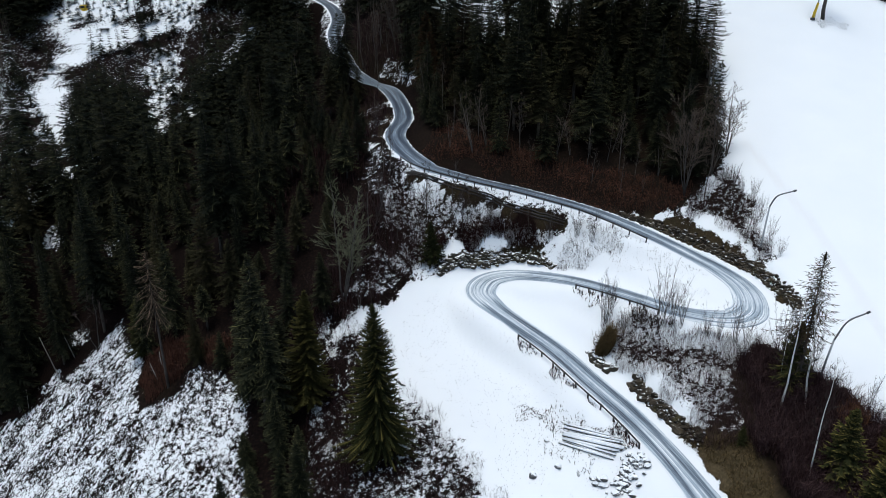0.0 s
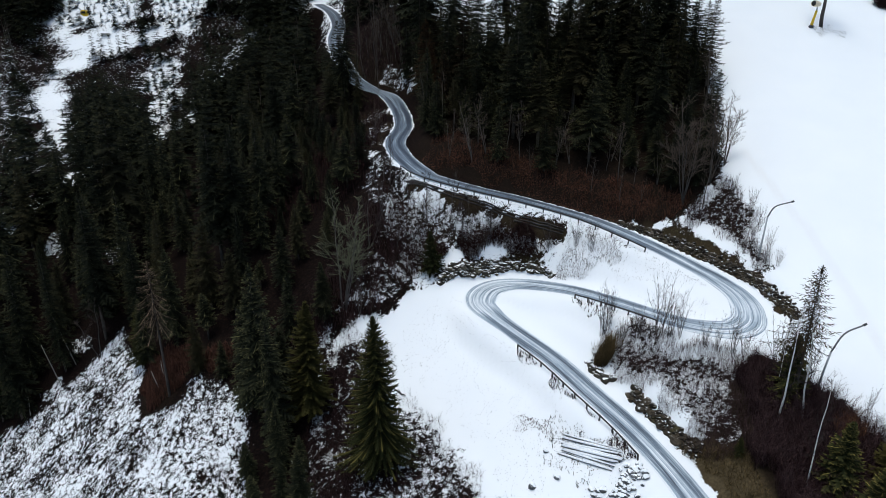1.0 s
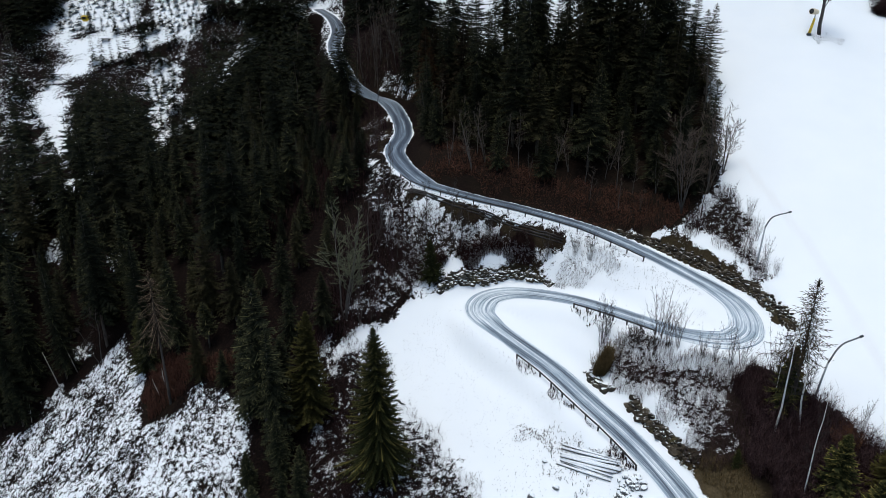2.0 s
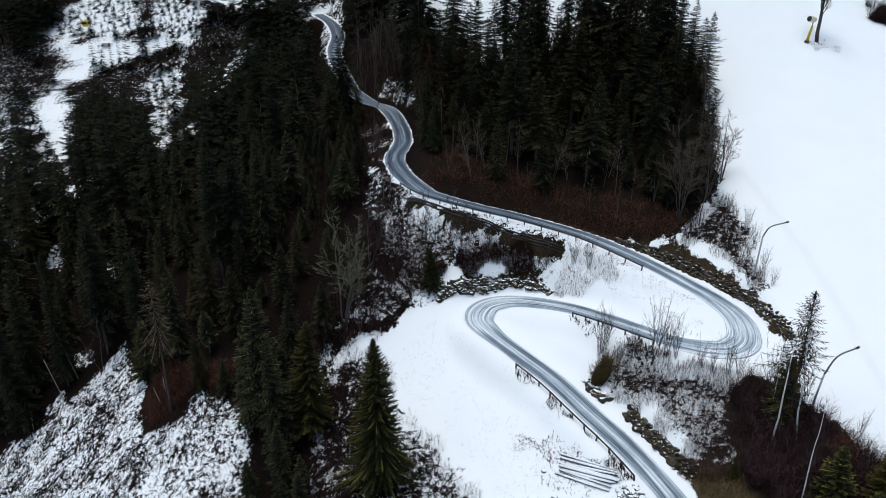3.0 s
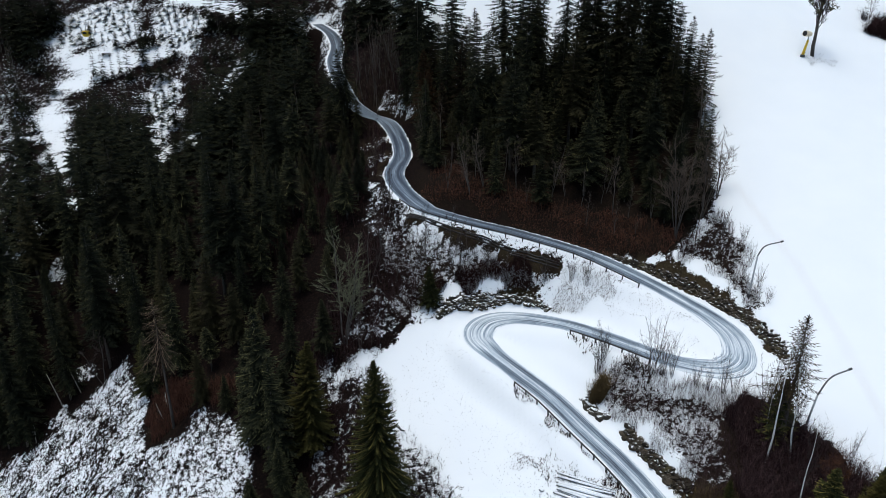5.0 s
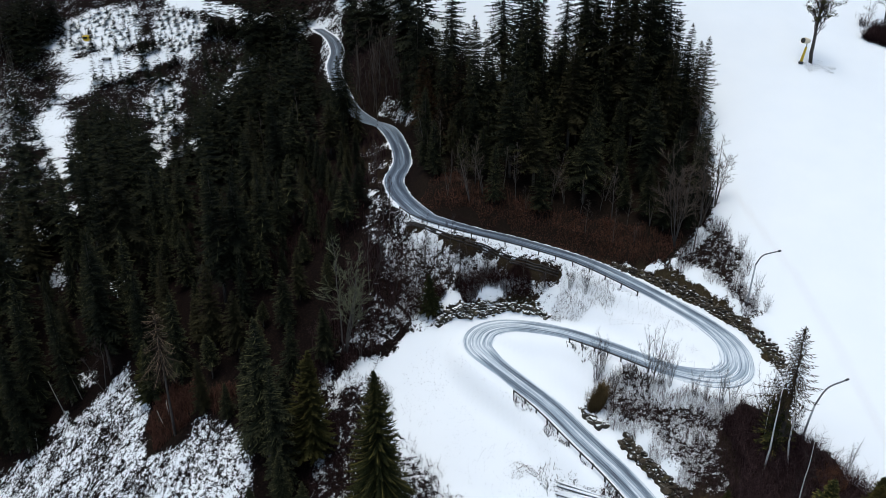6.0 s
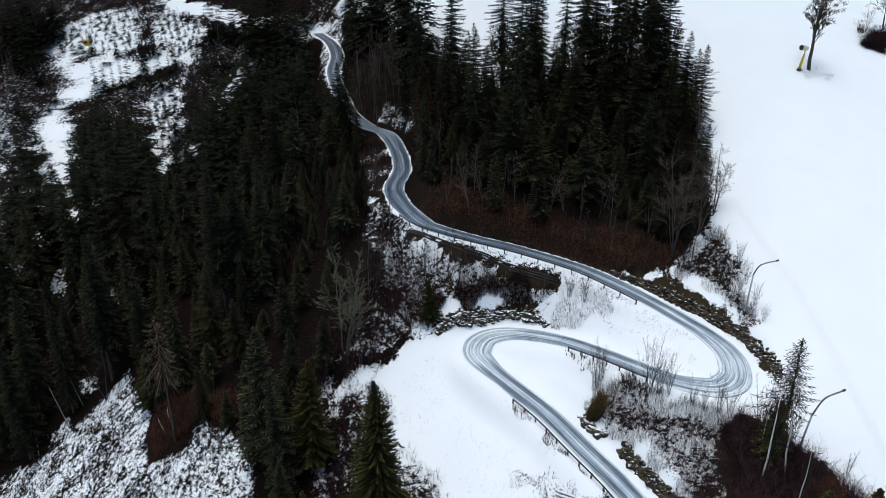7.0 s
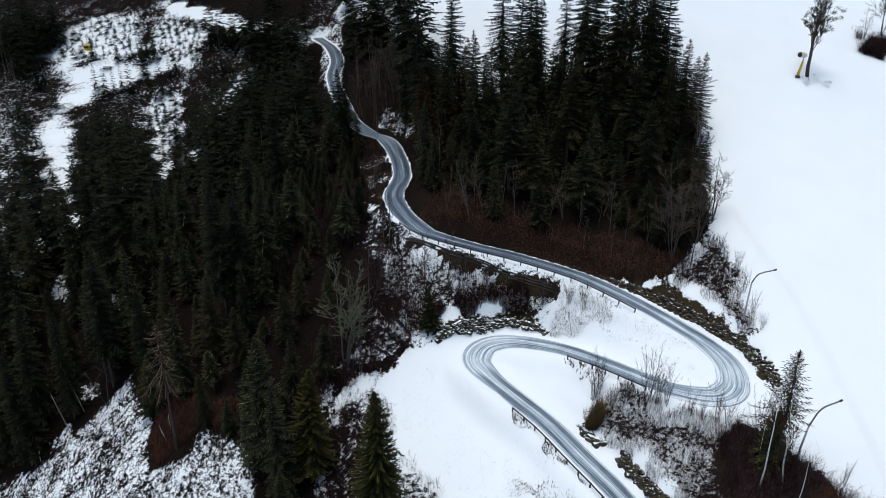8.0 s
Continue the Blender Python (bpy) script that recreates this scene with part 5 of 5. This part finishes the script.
thicket("clod_weeds", [(8.0, 67.2), (9.6, 67.0), (12.8, 64.0), (18.6, 59.8), (18.0, 58.4), (11.4, 61.6), (8.2, 65.2)], 900, (0.06, 0.28), M_TWIGDARK, "dark weed tufts and clods breaking through the snow by the logs", "weeds", 4, 0.07, 2.4, 1.1, seed=36, clump=0.8)
thicket("pile_weeds", [(8, 62), (13, 66), (19, 58), (14, 56)], 260, (0.15, 0.5), M_WEED, "dead weeds round the log pile", "weeds", 4, 0.04, 2.4, 1.0, seed=16)
thicket("far_scrub", [(-125, 125), (-92, 118), (-86, 136), (-70, 160), (-58, 190), (-50, 210), (-90, 226), (-125, 222)], 2600, (0.4, 1.5), M_TWIGDARK, "dark scrub and saplings on the far snowy slope", "shrubs", 4, 0.03, seed=17, clear=(FAR_PATH, FAR_TONGUE, PLANTING_A, PLANTING_B))
thicket("bend_brush", BARE_BEND, 1500, (0.8, 2.4), M_TWIGDARK, "brown leafless brush under the bare trees", "shrubs", 4, 0.03, seed=31)
thicket("wall_grass", STONE_BANK, 5200, (0.12, 0.4), twig_material("olive_dry_grass", (0.05, 0.045, 0.02), (0.13, 0.11, 0.055)), "olive dry grass and moss growing over the wall", "grass", 3, 0.035, 2.3, 0.9, seed=29, rough=0.6)
M_TWIGRED = twig_material("red_grey_twigs", (0.042, 0.026, 0.027), (0.115, 0.072, 0.072))
thicket("thicket_shoots", THICKET, 3600, (1.2, 3.6), M_TWIGRED, "reddish-grey leafless shoots standing out of the thicket", "shrubs", 5, 0.009, seed=21)
thicket("bank_shoots", BANK_LOWER, 4200, (0.4, 1.6), M_TWIGRED, "grey-purple leafless shoots on the snowy bank", "shrubs", 5, 0.008, seed=22)
thicket("wood_edge_shoots", WOOD_RIM, 900, (1.2, 3.8), M_TWIGRED, "reddish-grey leafless shoots along the wood's edge", "shrubs", 5, 0.009, seed=23)
thicket("meadow_shoots", BRUSH_LOW, 1600, (0.5, 1.8), M_TWIGRED, "grey leafless shoots at the meadow's edge", "shrubs", 4, 0.012, seed=24)
thicket("west_brush", WEST_BRUSH, 3600, (0.3, 1.8), M_TWIGDARK, "dark leafless brush between the wood and the lone spruce", "shrubs", 4, 0.013, seed=37)
thicket("meadow_edge_shrubs", MEADOW_EDGE, 900, (0.3, 1.4), M_TWIGDARK, "dark leafless twigs poking through the snow at the meadow's edge", "shrubs", 3, 0.018, lean=0.8, seed=28)
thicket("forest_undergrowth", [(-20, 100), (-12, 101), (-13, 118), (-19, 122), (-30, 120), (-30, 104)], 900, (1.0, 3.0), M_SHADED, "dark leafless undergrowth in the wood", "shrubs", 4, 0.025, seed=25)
M_CRIBGRASS = twig_material("brown_dead_grass", (0.022, 0.015, 0.009), (0.07, 0.05, 0.03))
thicket("crib_grass", CRIB_STRIP, 1800, (0.12, 0.45), M_CRIBGRASS, "dark brown dead grass over the timber wall", "grass", 4, 0.03, 2.2, 0.9, seed=33, clump=0.15, rough=0.5)
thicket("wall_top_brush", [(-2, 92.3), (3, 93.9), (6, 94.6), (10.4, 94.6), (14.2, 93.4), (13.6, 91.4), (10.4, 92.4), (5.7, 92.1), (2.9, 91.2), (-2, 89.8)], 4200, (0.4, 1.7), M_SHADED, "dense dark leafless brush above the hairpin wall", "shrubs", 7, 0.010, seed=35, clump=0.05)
HAIRPIN_FACE = [(7.0, 91.2), (10.0, 91.3), (13.2, 90.3), (15.7, 88.6), (16.0, 89.4), (13.4, 91.6), (10.4, 92.6), (7.0, 92.4)]
thicket("hairpin_grass", HAIRPIN_FACE, 3200, (0.15, 0.5), twig_material("olive_brown_grass", (0.035, 0.03, 0.014), (0.10, 0.08, 0.038)), "olive-brown dry grass over the hairpin wall", "grass", 4, 0.03, 2.0, 0.9, seed=34, clump=0.2, rough=0.6)
tawny = [(18.2, 71.2), (19.4, 73.4), (20.8, 72.6), (20.4, 70.4), (19.2, 69.6)]
thicket("tawny_bush", tawny, 900, (1.0, 2.8), M_DRYGRASS, "tawny brown bush on the bank's corner", "shrub", 5, 0.02, seed=18)

# saplings in the far plantation
SAPLING = Stand("spruce_sapling", spruce_meshes("sapling", 81, 2.2, 0.8, 0.0, 24, 0.2, M_NEEDLE, 0.9), 2.2, "small dark spruce sapling in the snowy plantation", "tree", "saplings")


def sapling_rule(x, y):
    SAPLING.plant(x, y, pick.uniform(1.3, 2.8), pick.uniform(0, 6.28), pick.uniform(0.9, 1.3))
    return True


fill(PLANTING_A, 1.7, 80, sapling_rule)
fill(PLANTING_B, 1.7, 70, sapling_rule)
fill(FAR_TONGUE, 1.4, 30, sapling_rule)


# ---- dead stems at the clearing ----
def dead_stem(x, y, tall, lean, radius=0.07):
    """A slim barkless trunk with a few broken branch stubs."""
    z = ground_z(x, y)
    r = random.Random(int(100 * x + y))
    top = new("dead_tree")
    tagged(top, "slim pale dead trunk standing at the clearing's edge", "tree", "dead trees")
    pts = [Vector((x + lean * q + 0.06 * r.uniform(-1, 1) * q, y + 0.06 * r.uniform(-1, 1) * q, z - 0.3 + (tall + 0.3) * q)) for q in (0, 0.35, 0.7, 1.0)]
    s = Soup()
    s.tube([tuple(q) for q in pts], [radius, 0.85 * radius, 0.65 * radius, 0.4 * radius], 6)
    child("trunk", s.mesh("trunk", M_DEADWOOD, True), top)
    for k in range(4):
        p = pts[1].lerp(pts[3], 0.2 + 0.2 * k)
        a = r.uniform(0, 6.28)
        s = Soup()
        s.tube([tuple(p), tuple(p + Vector((math.cos(a), math.sin(a), 0.3)) * r.uniform(0.2, 0.5))], [0.3 * radius, 0.12 * radius], 4)
        child("branch_stub", s.mesh("branch_stub", M_DEADWOOD), top)


for x, y, tall, lean in ((-67.8, 94.1, 3.8, 0.4), (-63.2, 96.6, 7.4, -1.6), (-61.0, 98.5, 6.7, -1.6), (-40.8, 85.9, 3.0, -0.1), (-41.2, 84.7, 2.8, -0.8), (-78.5, 103.9, 3.6, 0.4), (-77.2, 103.8, 6.6, 0.4)):
    dead_stem(x, y, tall, lean)


# ---- log pile, boulders ----
def log_pile(x, y, head, label):
    """Felled trunks laid side by side in two layers, each with snow along its back."""
    top = new("log_pile")
    tagged(top, label, "log pile")
    r = random.Random(3)
    d, q = Vector((math.cos(head), math.sin(head), 0)), Vector((-math.sin(head), math.cos(head), 0))
    for k in range(12):
        layer = k // 8
        o = (k % 8) * 0.27 - 0.95 + 0.14 * layer + r.uniform(-0.1, 0.1)
        l = r.uniform(5.2, 6.8)
        sh = r.uniform(-0.35, 0.35)
        rad = r.uniform(0.08, 0.13)
        skew = r.uniform(-0.07, 0.07)
        pts = []
        for f in (-0.5, 0.0, 0.5):
            c = Vector((x, y, 0)) + d * (l * f + sh) + q * (o + skew * l * f)
            pts.append((c.x, c.y, ground_z(c.x, c.y) + rad * 0.55 + 0.2 * layer))
        pts[1] = (pts[1][0], pts[1][1], max(pts[1][2], 0.5 * (pts[0][2] + pts[2][2])))
        s = Soup()
        s.tube(pts, [rad, rad * 0.95, rad * 0.85], 9)
        log = child("log", s.mesh("log", M_WOOD, True), top)
        cap = Soup()
        cap.tube([(a, b, c + rad * 0.75) for a, b, c in pts], [rad * 1.0, rad * 1.25, rad * 0.9], 8)
        child("snow_cap", cap.mesh("snow_cap", M_SNOW, True), log, "strip of snow along the log")


log_pile(15.6, 59.4, math.atan2(-3.7, 5.4), "pile of felled logs under snow beside the road")


def boulder(x, y, size, seed, label="snow-capped grey boulder in the heap below the road"):
    r = random.Random(seed)
    bm = bmesh.new()
    bmesh.ops.create_icosphere(bm, subdivisions=2, radius=0.5)
    for v in bm.verts:
        n = noise.fractal(v.co * 1.6 + Vector((seed, 0, 0)), 0.9, 2.0, 3)
        v.co *= 1 + 0.35 * n
        for ax in ((0.7, 0.3, 0.6), (-0.5, 0.6, 0.5), (0.1, -0.8, 0.4)):
            a = Vector(ax).normalized()
            over = v.co.dot(a) - 0.36
            if over > 0:
                v.co -= a * over * 0.85
    me = bpy.data.meshes.new("boulder")
    bm.to_mesh(me)
    bm.free()
    me.materials.append(M_BOULDER)
    ob = tagged(new("boulder", me), label, "boulder", "boulder heap")
    ob.matrix_basis = Matrix.LocRotScale((x, y, ground_z(x, y) + size * 0.2), Euler((r.uniform(-0.4, 0.4), r.uniform(-0.4, 0.4), r.uniform(0, 6.28))), (size * 1.2, size, size * 0.8))
    return ob


rb = random.Random(9)
for k in range(84):
    f = rb.random()
    x, y = 17.4 + 2.2 * f + rb.gauss(0, 0.55), 53.8 + 2.6 * f + rb.gauss(0, 0.6)
    boulder(x, y, rb.uniform(0.3, 0.8), k)
for k, (x, y) in enumerate(((15.1, 55.6), (15.7, 55.3), (16.2, 55.2), (15.3, 54.9), (15.9, 54.6), (12.0, 57.6), (9.3, 57.2), (11.2, 60.8))):
    boulder(x, y, rb.uniform(0.5, 0.85), 60 + k, "snow-dusted stone lying on the meadow")

# dead branch on the meadow
s = Soup()
for a, l in ((2.3, 1.5), (2.0, 1.1), (-0.6, 0.7)):
    c = Vector((-5.2, 72.4, ground_z(-5.2, 72.4) + 0.1))
    e = c + Vector((math.cos(a) * l, math.sin(a) * l, 0.12))
    s.tube([tuple(c), tuple(c.lerp(e, 0.5) + Vector((0, 0, 0.05))), tuple(e)], [0.11, 0.08, 0.03], 5)
tagged(new("fallen_branch", s.mesh("fallen_branch", M_RAIL, True)), "short dead branch lying on the snowy meadow", "branch")


# ---- snow-making gear ----
def snow_lance(points, label):
    """A bent steel lance pole: a stout foot, a straight shaft, and a curved head tube."""
    top = new("snow_lance")
    tagged(top, label, "snow lance", "snow lances")
    p = [Vector(q) for q in points]
    s = Soup()
    s.tube([tuple(p[0] - Vector((0, 0, 0.6))), tuple(p[0].lerp(p[1], 0.5)), tuple(p[1])], [0.13, 0.115, 0.10], 10)
    child("shaft", s.mesh("shaft", M_STEEL, True), top)
    c = spline([tuple(p[1]), tuple(p[2]), tuple(p[3])], 5)
    s = Soup()
    s.tube([tuple(q) for q in c], [0.10 - 0.002 * i for i in range(len(c))], 8)
    arm = child("arm", s.mesh("arm", M_LANCE, True), top, "dark weathered steel arm")
    s = Soup()
    d = (p[3] - p[2]).normalized()
    s.tube([tuple(p[3]), tuple(p[3] + d * 0.35)], [0.13, 0.12], 10)
    child("nozzle_head", s.mesh("nozzle_head", M_DARKSTEEL, True), arm)
    s = Soup()
    s.tube([tuple(p[0] + Vector((0, 0, -0.3))), tuple(p[0] + Vector((0, 0, 0.35)))], [0.28, 0.24], 10)
    child("foot", s.mesh("foot", M_DARKSTEEL, True), top)


snow_lance([(39.5, 61.5, ground_z(39.5, 61.5)), (40.22, 61.8, 19.4), (41.27, 62.0, 21.4), (43.0, 62.0, 22.4)], "grey bent snow-making lance behind the thicket")
snow_lance([(41.1, 82.4, ground_z(41.1, 82.4)), (41.1, 82.0, 27.0), (41.64, 81.6, 28.5), (43.3, 81.2, 29.25)], "grey bent snow-making lance at the slope's edge")


def snow_gun(x, y):
    """A fan gun on a yellow swivel pole."""
    z = ground_z(x, y)
    top = new("snow_gun")
    tagged(top, "yellow snow gun with a cream fan drum on the ski slope", "snow gun")
    s = Soup()
    s.tube([(x, y, z - 0.1), (x, y, z + 0.35)], [0.5, 0.4], 10)
    child("foot", s.mesh("foot", M_DARKSTEEL, True), top, "dark steel foot")
    s = Soup()
    s.tube([(x, y, z + 0.2), (x + 0.25, y, z + 1.6), (x + 0.5, y, z + 3.0)], [0.26, 0.24, 0.2], 10)
    child("pole", s.mesh("pole", M_YELLOW, True), top)
    s = Soup()
    s.tube([(x + 0.5, y, z + 2.9), (x + 0.5, y, z + 3.7)], [0.12, 0.12], 8)
    child("swivel", s.mesh("swivel", M_STEEL, True), top)
    s = Soup()
    cream = plain_material("cream_paint", (0.6, 0.52, 0.36), (0.7, 0.62, 0.46), 0.5)
    s.tube([(x - 0.6, y - 0.5, z + 4.3), (x - 0.1, y - 0.25, z + 4.25), (x + 0.9, y + 0.25, z + 4.1)], [0.52, 0.56, 0.42], 14, False)
    drum = child("fan_drum", s.mesh("fan_drum", cream, True), top)
    s = Soup()
    s.tube([(x - 0.5, y - 0.45, z + 4.3), (x - 0.2, y - 0.3, z + 4.26)], [0.47, 0.25], 14)
    child("fan", s.mesh("fan", M_DARKSTEEL, True), drum, "dark fan and grille")


snow_gun(69.6, 136.2)

# the tree beside it keeps a few leafy clumps
LEAFY = bare_tree_meshes("leafy", 91, 16.0, 0.26, M_GREYBARK, M_TWIG, 1, 2.0, 1.5, 0.95, 0.024, 1.3)
leafy = tree_thing("clumped_tree", LEAFY, "grey tree with dark leafy clumps on the ski slope", "tree", "")
leafy.matrix_basis = Matrix.LocRotScale((71.9, 136.8, ground_z(71.9, 136.8) - 0.1), Euler((0, radians(4), 0.5)), (1.0, 1.0, 1.0))
s = Soup()
rl = random.Random(4)
for k in range(60):
    a, h, rr = rl.uniform(0, 6.28), rl.uniform(8.0, 15.5), rl.uniform(0.4, 3.4)
    c = Vector((math.cos(a) * rr, math.sin(a) * rr, h))
    for _ in range(30):
        o = c + Vector((rl.gauss(0, 0.26), rl.gauss(0, 0.26), rl.gauss(0, 0.22)))
        u = Vector((rl.uniform(-1, 1), rl.uniform(-1, 1), rl.uniform(-1, 1))).normalized() * 0.10
        w = u.cross(Vector((rl.uniform(-1, 1), rl.uniform(-1, 1), rl.uniform(-1, 1)))).normalized() * 0.08
        s.quad(o - u - w * 0.3, o - u + w * 0.3, o + u + w, o + u - w, 0.3, 0.8)
child("leaf_clumps", s.mesh("leaf_clumps", M_FRESH), leafy, "dark leafy clumps")
BIG.plant(97.5, 158.0, 13.0, 2.0, 1.0)
GREY[2].plant(92.3, 155.3, 8.0, 1.0)
thicket("gun_weeds", [(70.0, 133.6), (74.5, 133.4), (76.5, 136.0), (73.5, 138.0), (70.5, 136.8)], 420, (0.05, 0.3), M_WEED, "dead weeds in the snow round the snow gun's tree", "weeds", 4, 0.03, 2.4, 1.0, seed=38)
thicket("rust_bush", [(39.2, 56.4), (40.2, 57.8), (41.4, 57.4), (41.2, 55.8), (39.8, 55.4)], 700, (0.8, 2.3), twig_material("rust_twigs", (0.09, 0.042, 0.022), (0.20, 0.095, 0.05)), "rust-brown leafless bush at the thicket's edge", "shrub", 6, 0.012, seed=39, lean=0.6)
thicket("slope_bush", [(87.5, 149.5), (91.5, 148), (96.5, 151), (97.5, 156), (92.5, 156)], 2400, (0.7, 2.6), M_TWIGDARK, "dark reddish bush on the ski slope", "shrub", 7, 0.016, seed=19, lean=0.9)


# ---- bench on the far clearing, gondola ----
def bench(x, y):
    z = ground_z(x, y)
    top = new("table_bench")
    tagged(top, "weathered wooden table bench in the far clearing", "bench")
    for nm, oy, oz, w, d in (("table_top", 0, 0.75, 2.6, 0.8), ("seat", -0.75, 0.45, 2.6, 0.35), ("seat", 0.75, 0.45, 2.6, 0.35)):
        s = Soup()
        box_into(s, pose(x, y + oy, z + oz), (w, d, 0.09))
        child(nm, s.mesh(nm, M_RAIL), top)
    for ox in (-0.95, 0.95):
        s = Soup()
        box_into(s, pose(x + ox, y, z + 0.3), (0.12, 1.8, 0.12))
        box_into(s, pose(x + ox, y - 0.3, z + 0.3, 0, 0, 0), (0.12, 0.12, 0.9))
        box_into(s, pose(x + ox, y + 0.3, z + 0.3, 0, 0, 0), (0.12, 0.12, 0.9))
        child("trestle", s.mesh("trestle", M_RAIL), top)


bench(-95.5, 203.0)


def gondola(x, y, z):
    """A small cable-car cabin hung by its arm from a rope that runs down the far slope."""
    rope = Soup()
    d = Vector((-12.0, -6.0, -9.5)).normalized()
    c = Vector((x, y, z + 3.2))
    rope.tube([tuple(c - d * 130), tuple(c), tuple(c + d * 60)], [0.025] * 3, 5)
    tagged(new("haul_rope", rope.mesh("haul_rope", M_DARKSTEEL, True)), "thin steel haul rope over the far slope", "cable")
    top = new("gondola_cabin")
    tagged(top, "small yellow gondola cabin with a dark window band on its rope", "gondola")
    bm = bmesh.new()
    bmesh.ops.create_cube(bm, size=1.0)
    bmesh.ops.scale(bm, vec=(1.9, 1.6, 1.6), verts=bm.verts)
    for v in bm.verts:
        if v.co.z < 0:
            v.co.x *= 0.82
            v.co.y *= 0.85
    bmesh.ops.bevel(bm, geom=list(bm.edges), offset=0.28, segments=3, affect="EDGES")
    bmesh.ops.translate(bm, vec=(x, y, z), verts=bm.verts)
    me = bpy.data.meshes.new("cabin_shell")
    bm.to_mesh(me)
    bm.free()
    me.materials.append(M_YELLOW)
    child("cabin_shell", me, top)
    s = Soup()
    for ang in range(4):
        box_into(s, Matrix.Translation((x, y, z + 0.25)) @ pose(0, 0, 0, 0, 0, ang * 90) @ pose(0, -0.81 if ang % 2 == 0 else -0.95, 0), (1.1, 0.05, 0.55))
    child("window_band", s.mesh("window_band", plain_material("dark_window", (0.02, 0.022, 0.025), (0.03, 0.032, 0.035), 0.1)), top, "dark tinted windows")
    s = Soup()
    s.tube([(x, y, z + 0.75), (x + 0.25, y, z + 1.9), (x, y, z + 3.2)], [0.06, 0.06, 0.06], 6)
    child("hanger", s.mesh("hanger", M_DARKSTEEL, True), top)


gondola(-98.7, 200.0, 44.3)
